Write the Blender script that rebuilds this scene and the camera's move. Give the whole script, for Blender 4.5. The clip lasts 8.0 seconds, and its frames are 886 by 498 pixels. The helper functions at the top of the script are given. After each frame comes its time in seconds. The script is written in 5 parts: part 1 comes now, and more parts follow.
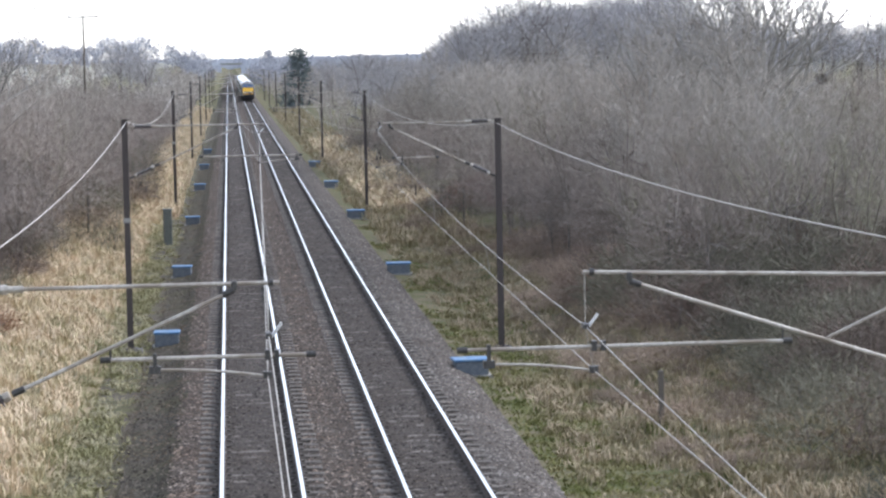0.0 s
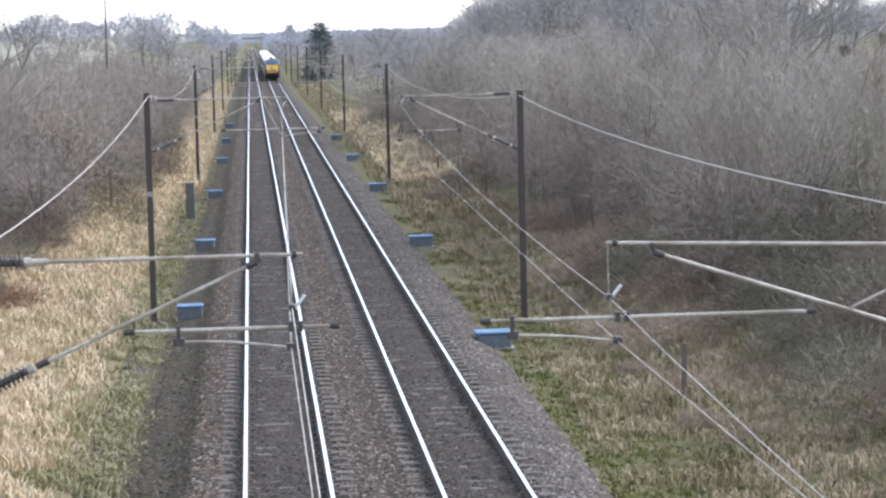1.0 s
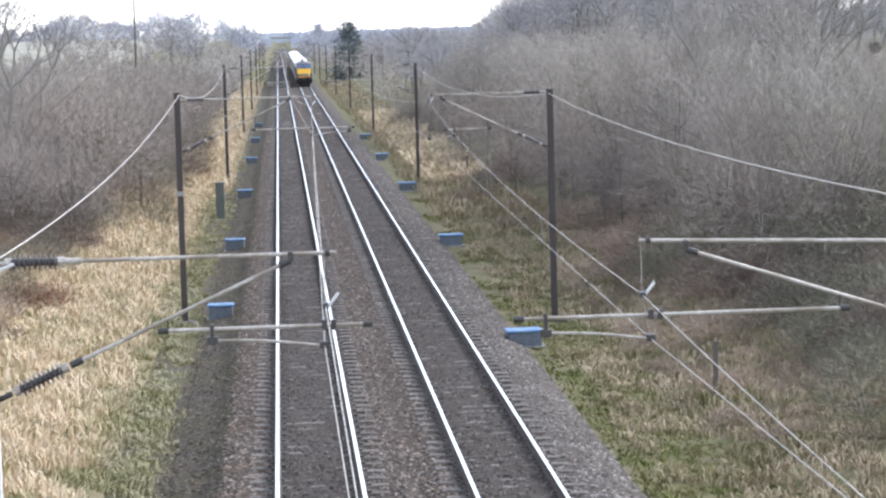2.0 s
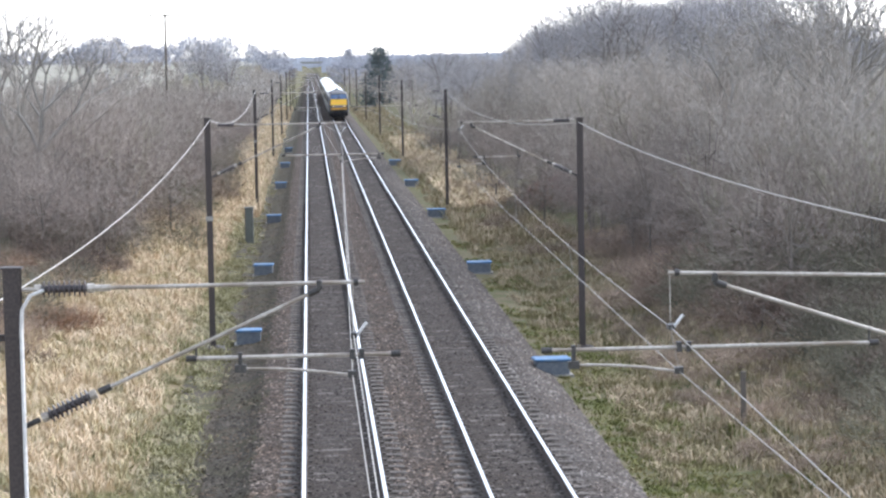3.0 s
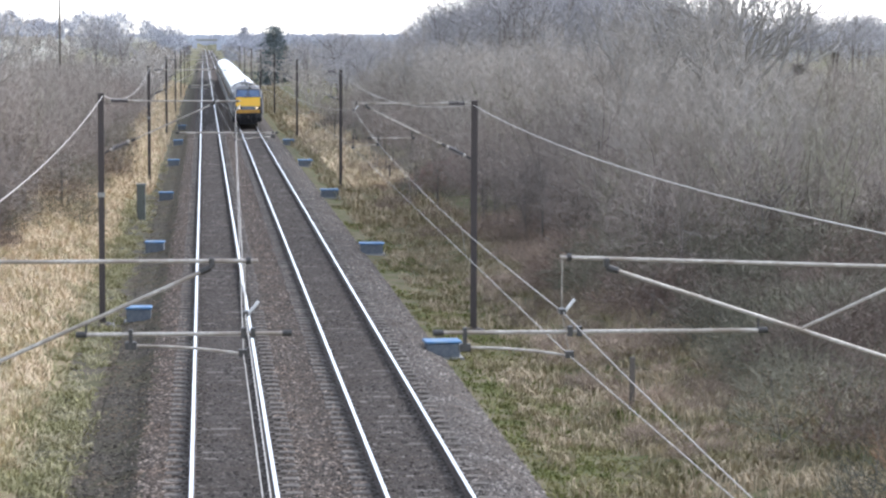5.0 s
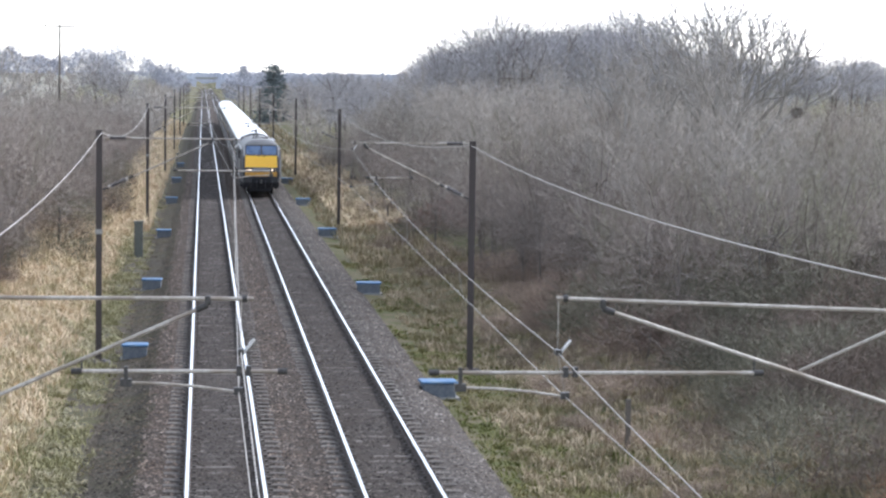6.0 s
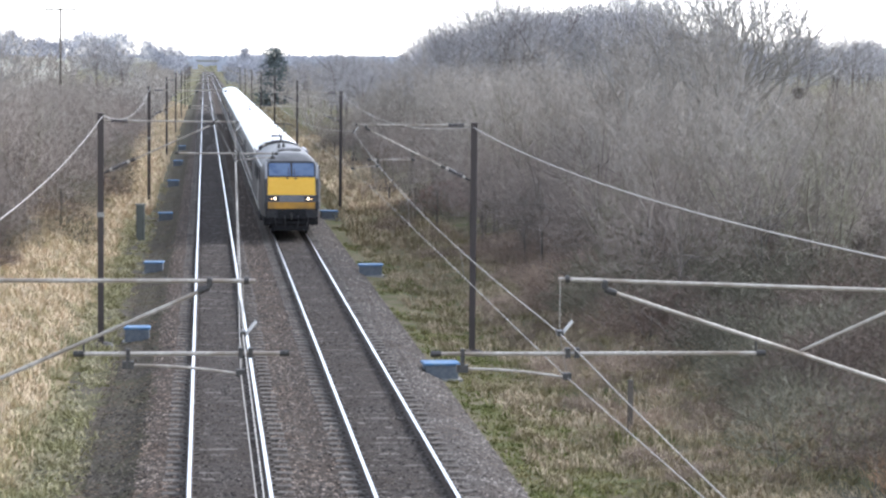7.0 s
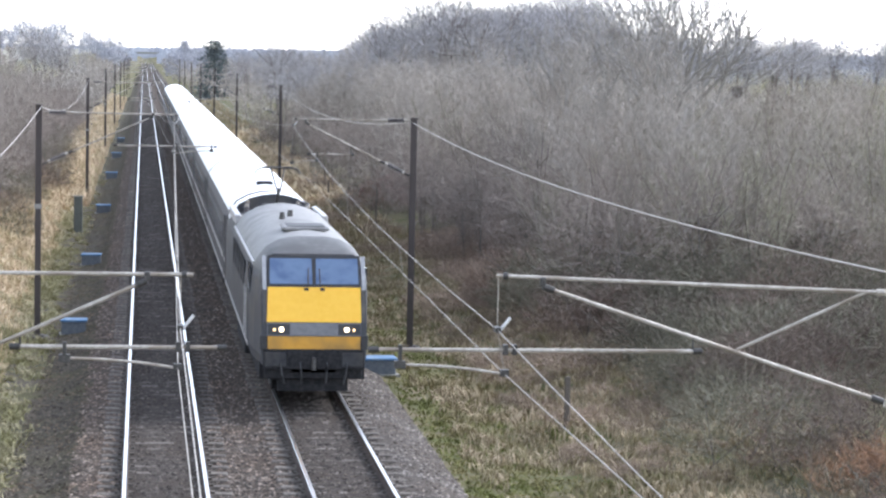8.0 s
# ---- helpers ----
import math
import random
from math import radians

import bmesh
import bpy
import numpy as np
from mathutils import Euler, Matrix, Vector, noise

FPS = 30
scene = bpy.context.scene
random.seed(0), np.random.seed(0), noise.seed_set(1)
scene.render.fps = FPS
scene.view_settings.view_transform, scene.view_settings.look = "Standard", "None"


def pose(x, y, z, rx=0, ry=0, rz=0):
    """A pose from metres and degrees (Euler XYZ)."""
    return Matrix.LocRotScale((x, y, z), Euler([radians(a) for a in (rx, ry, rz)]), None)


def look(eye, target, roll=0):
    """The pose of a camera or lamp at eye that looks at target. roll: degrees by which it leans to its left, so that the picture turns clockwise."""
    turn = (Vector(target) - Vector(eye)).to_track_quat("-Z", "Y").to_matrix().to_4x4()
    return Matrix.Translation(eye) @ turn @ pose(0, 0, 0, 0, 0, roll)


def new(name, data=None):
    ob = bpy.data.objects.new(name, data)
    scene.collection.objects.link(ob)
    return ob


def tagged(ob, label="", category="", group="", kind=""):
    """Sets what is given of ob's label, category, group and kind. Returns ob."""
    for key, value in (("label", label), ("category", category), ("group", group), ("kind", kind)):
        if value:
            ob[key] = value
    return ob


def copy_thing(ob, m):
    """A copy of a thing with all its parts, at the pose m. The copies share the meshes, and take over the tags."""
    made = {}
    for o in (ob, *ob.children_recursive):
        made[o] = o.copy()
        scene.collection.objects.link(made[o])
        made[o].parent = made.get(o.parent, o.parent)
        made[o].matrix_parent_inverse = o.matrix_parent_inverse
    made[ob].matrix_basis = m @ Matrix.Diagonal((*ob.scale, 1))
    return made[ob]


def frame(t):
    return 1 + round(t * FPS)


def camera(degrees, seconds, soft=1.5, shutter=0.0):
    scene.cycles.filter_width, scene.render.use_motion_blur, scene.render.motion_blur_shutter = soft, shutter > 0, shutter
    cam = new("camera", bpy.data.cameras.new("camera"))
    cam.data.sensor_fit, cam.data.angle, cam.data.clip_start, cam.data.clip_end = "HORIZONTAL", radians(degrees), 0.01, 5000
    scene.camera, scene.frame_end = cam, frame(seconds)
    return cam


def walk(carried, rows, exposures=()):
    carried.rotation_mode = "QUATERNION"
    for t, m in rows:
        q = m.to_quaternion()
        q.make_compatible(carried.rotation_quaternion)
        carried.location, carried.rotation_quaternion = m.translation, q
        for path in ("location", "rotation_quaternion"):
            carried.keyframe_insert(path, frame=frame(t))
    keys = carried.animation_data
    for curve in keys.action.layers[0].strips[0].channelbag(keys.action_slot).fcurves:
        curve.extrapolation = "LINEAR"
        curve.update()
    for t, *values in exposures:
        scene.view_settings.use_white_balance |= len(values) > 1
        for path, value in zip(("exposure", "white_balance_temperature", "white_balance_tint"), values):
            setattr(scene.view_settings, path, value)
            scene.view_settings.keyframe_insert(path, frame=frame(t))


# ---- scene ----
import collections

# world: y runs along the railway away from the overbridge, x to the right, z = 0 at rail level
cam = camera(21.02, 8.0, soft=2.4)
EYE_H = 7.945


def aim(yaw, tilt, lean, dx, dz):
    eye = Vector((dx, 0, EYE_H + dz))
    y, p = radians(yaw), radians(tilt)
    way = Vector((math.sin(y) * math.cos(p), math.cos(y) * math.cos(p), math.sin(p)))
    return look(eye, eye + way * 50, lean)


walk(cam, [(t, aim(a, b, c, d, e)) for t, a, b, c, d, e in [
    (0.0, 5.044, -4.591, -1.111, 0.047, 0.004), (0.1, 5.139, -4.495, -1.098, 0.038, 0.005), (0.2, 5.111, -4.281, -1.085, 0.029, 0.006),
    (0.3, 5.165, -4.087, -1.073, 0.019, 0.008), (0.4, 5.153, -4.322, -1.060, 0.010, 0.009), (0.5, 4.877, -4.599, -1.047, 0.001, 0.010),
    (0.6, 4.605, -4.743, -1.106, 0.008, 0.004), (0.7, 4.204, -4.989, -1.165, 0.016, -0.002), (0.8, 4.144, -4.808, -1.224, 0.024, -0.009),
    (0.9, 4.239, -5.022, -1.283, 0.032, -0.015), (1.0, 4.494, -5.211, -1.342, 0.039, -0.021), (1.1, 4.770, -5.729, -1.561, 0.020, -0.009),
    (1.2, 4.243, -5.837, -1.780, 0.001, 0.002), (2.3, 3.703, -5.079, -1.481, -0.007, -0.037), (2.4, 3.704, -5.622, -1.377, -0.005, -0.025),
    (2.5, 3.837, -6.300, -1.274, -0.004, -0.014), (2.6, 3.788, -6.399, -1.229, -0.006, -0.007), (2.7, 3.585, -5.491, -1.185, -0.007, -0.001),
    (2.8, 3.061, -5.229, -1.140, -0.009, 0.005), (2.9, 2.764, -4.910, -1.096, -0.011, 0.012), (3.0, 3.135, -4.585, -1.051, -0.013, 0.018),
    (3.1, 3.048, -4.012, -0.947, -0.012, 0.016), (3.2, 3.329, -3.798, -0.843, -0.012, 0.014), (3.3, 3.365, -3.589, -0.739, -0.011, 0.011),
    (3.4, 3.227, -3.691, -0.634, -0.011, 0.009), (3.5, 3.363, -3.882, -0.530, -0.010, 0.007), (3.6, 3.493, -4.130, -0.456, -0.006, 0.000),
    (3.7, 3.321, -4.251, -0.382, -0.002, -0.006), (3.8, 3.515, -4.551, -0.308, 0.003, -0.012), (3.9, 3.845, -4.514, -0.233, 0.007, -0.019),
    (4.0, 4.195, -4.592, -0.159, 0.012, -0.025), (4.1, 4.547, -4.696, -0.129, 0.012, -0.019), (4.2, 4.725, -4.879, -0.098, 0.012, -0.013),
    (4.3, 4.726, -5.009, -0.068, 0.013, -0.006), (4.4, 5.084, -5.079, -0.037, 0.013, 0.000), (4.5, 5.370, -5.059, -0.007, 0.013, 0.007),
    (4.6, 5.791, -5.185, 0.051, -0.006, 0.011), (4.7, 5.804, -5.191, 0.108, -0.026, 0.015), (5.8, 5.871, -4.214, 0.689, -0.018, 0.011),
    (5.9, 5.905, -4.152, 0.742, -0.017, 0.010), (6.0, 5.781, -4.076, 0.795, -0.016, 0.010), (6.1, 5.827, -4.115, 0.806, -0.015, 0.008),
    (6.2, 5.842, -4.362, 0.817, -0.015, 0.007), (6.3, 5.936, -4.433, 0.827, -0.014, 0.005), (6.4, 5.935, -4.314, 0.838, -0.013, 0.003),
    (6.5, 5.894, -4.291, 0.849, -0.012, 0.002), (6.6, 5.985, -4.319, 0.792, -0.012, 0.002), (6.7, 5.863, -4.357, 0.735, -0.012, 0.002),
    (6.8, 5.847, -4.408, 0.678, -0.012, 0.003), (6.9, 5.950, -4.461, 0.621, -0.012, 0.003), (7.0, 5.739, -4.510, 0.564, -0.012, 0.003),
    (7.1, 6.184, -4.998, 0.641, -0.009, 0.004), (7.2, 5.901, -5.044, 0.717, -0.007, 0.005), (7.3, 6.327, -4.751, 0.793, -0.005, 0.006),
    (7.5, 6.190, -4.637, 0.946, -0.000, 0.008), (7.6, 6.416, -4.691, 1.003, -0.003, 0.008), (7.7, 6.778, -4.706, 1.060, -0.006, 0.009),
    (7.8, 6.985, -4.610, 1.117, -0.008, 0.010), (8.0, 7.219, -4.605, 1.232, -0.013, 0.012),
]], exposures=[(t, 1.09 + e, 5930, 13) for t, e in (
    (0, 0.37), (0.5, 0.36), (1.0, 0.55), (1.2, 0.68), (2.3, 0.74), (2.5, 0.90), (3.0, 0.59), (3.5, 0.03), (4.0, 0.35), (4.5, 0.61), (6.0, 0.44), (6.5, 0.48), (7.0, 0.56), (7.5, 0.67), (8.0, 0.69))])

# ---- light: thin bright overcast, a veiled sun on the right ----
SUN_EL, SUN_AZ = 34, 62
world = bpy.data.worlds.new("overcast")
scene.world = world
world.use_nodes = True
wn, wl = world.node_tree.nodes, world.node_tree.links
sky = wn.new("ShaderNodeTexSky")
sky.sky_type, sky.sun_disc = "NISHITA", False
sky.sun_elevation, sky.sun_rotation = radians(SUN_EL), radians(SUN_AZ)
sky.dust_density, sky.air_density, sky.ozone_density = 0.7, 1.0, 1.0
grey = wn.new("ShaderNodeHueSaturation")
grey.inputs["Saturation"].default_value = 0.38
wl.new(sky.outputs[0], grey.inputs["Color"])
wl.new(grey.outputs[0], wn["Background"].inputs["Color"])
wn["Background"].inputs["Strength"].default_value = 0.145
sun_data = bpy.data.lights.new("sun", "SUN")
sun_data.energy, sun_data.angle, sun_data.color = 1.5, radians(14), (1.0, 0.97, 0.93)
sun = new("sun", sun_data)
se, sa = radians(SUN_EL), radians(SUN_AZ)
sun.matrix_world = look((0, 0, 0), (-math.sin(sa) * math.cos(se), -math.cos(sa) * math.cos(se), -math.sin(se)))


# ---- materials ----
def material(name, c1, c2, scale=4.0, rough=0.8, metal=0.0, bump=0.0, fine=60.0, c3=None, patch=0.5, world_space=False, spec=0.5, vary=0.0):
    """Two colours mixed by fine grain, a third in broad patches; fine relief; vary: brightness from piece to piece."""
    m = bpy.data.materials.new(name)
    m.use_nodes = True
    nt = m.node_tree
    b = nt.nodes["Principled BSDF"]
    b.inputs["Roughness"].default_value, b.inputs["Metallic"].default_value = rough, metal
    b.inputs["Specular IOR Level"].default_value = spec
    if world_space:
        co = nt.nodes.new("ShaderNodeNewGeometry").outputs["Position"]
    else:
        co = nt.nodes.new("ShaderNodeTexCoord").outputs["Object"]

    def tex(s, detail=4.0):
        n = nt.nodes.new("ShaderNodeTexNoise")
        n.inputs["Scale"].default_value, n.inputs["Detail"].default_value = s, detail
        nt.links.new(co, n.inputs["Vector"])
        return n.outputs["Fac"]

    def mix(fac, a, c, lo=0.35, hi=0.65):
        ramp = nt.nodes.new("ShaderNodeMapRange")
        ramp.inputs["From Min"].default_value, ramp.inputs["From Max"].default_value = lo, hi
        nt.links.new(fac, ramp.inputs["Value"])
        x = nt.nodes.new("ShaderNodeMix")
        x.data_type = "RGBA"
        nt.links.new(ramp.outputs[0], x.inputs["Factor"])
        for socket, v in ((x.inputs[6], a), (x.inputs[7], c)):
            if isinstance(v, tuple):
                socket.default_value = (*v, 1)
            else:
                nt.links.new(v, socket)
        return x.outputs[2]

    grain = tex(fine)
    col = mix(grain, c1, c2)
    if c3:
        col = mix(tex(scale, 6.0), col, c3, patch - 0.08, patch + 0.12)
    if vary:
        info = nt.nodes.new("ShaderNodeObjectInfo")
        hsv = nt.nodes.new("ShaderNodeHueSaturation")
        rng = nt.nodes.new("ShaderNodeMapRange")
        rng.inputs["To Min"].default_value, rng.inputs["To Max"].default_value = 1 - vary, 1 + vary
        nt.links.new(info.outputs["Random"], rng.inputs["Value"])
        nt.links.new(rng.outputs[0], hsv.inputs["Value"])
        nt.links.new(col, hsv.inputs["Color"])
        col = hsv.outputs[0]
    nt.links.new(col, b.inputs["Base Color"])
    if bump:
        bn = nt.nodes.new("ShaderNodeBump")
        bn.inputs["Strength"].default_value, bn.inputs["Distance"].default_value = min(1, bump), 0.02
        nt.links.new(grain, bn.inputs["Height"])
        nt.links.new(bn.outputs[0], b.inputs["Normal"])
    return m


def island(m, amount=0.35):
    """Brightness differs from loose piece to loose piece."""
    nt = m.node_tree
    b = nt.nodes["Principled BSDF"]
    link = b.inputs["Base Color"].links[0]
    src = link.from_socket
    g = nt.nodes.new("ShaderNodeNewGeometry")
    r = nt.nodes.new("ShaderNodeMapRange")
    r.inputs["To Min"].default_value, r.inputs["To Max"].default_value = 1 - amount, 1 + amount
    h = nt.nodes.new("ShaderNodeHueSaturation")
    nt.links.new(g.outputs["Random Per Island"], r.inputs["Value"])
    nt.links.new(r.outputs[0], h.inputs["Value"])
    nt.links.new(src, h.inputs["Color"])
    nt.links.new(h.outputs[0], b.inputs["Base Color"])
    return m


def glow(name, color, strength):
    m = material(name, color, color, rough=0.3)
    b = m.node_tree.nodes["Principled BSDF"]
    b.inputs["Emission Color"].default_value = (*color, 1)
    b.inputs["Emission Strength"].default_value = strength
    return m


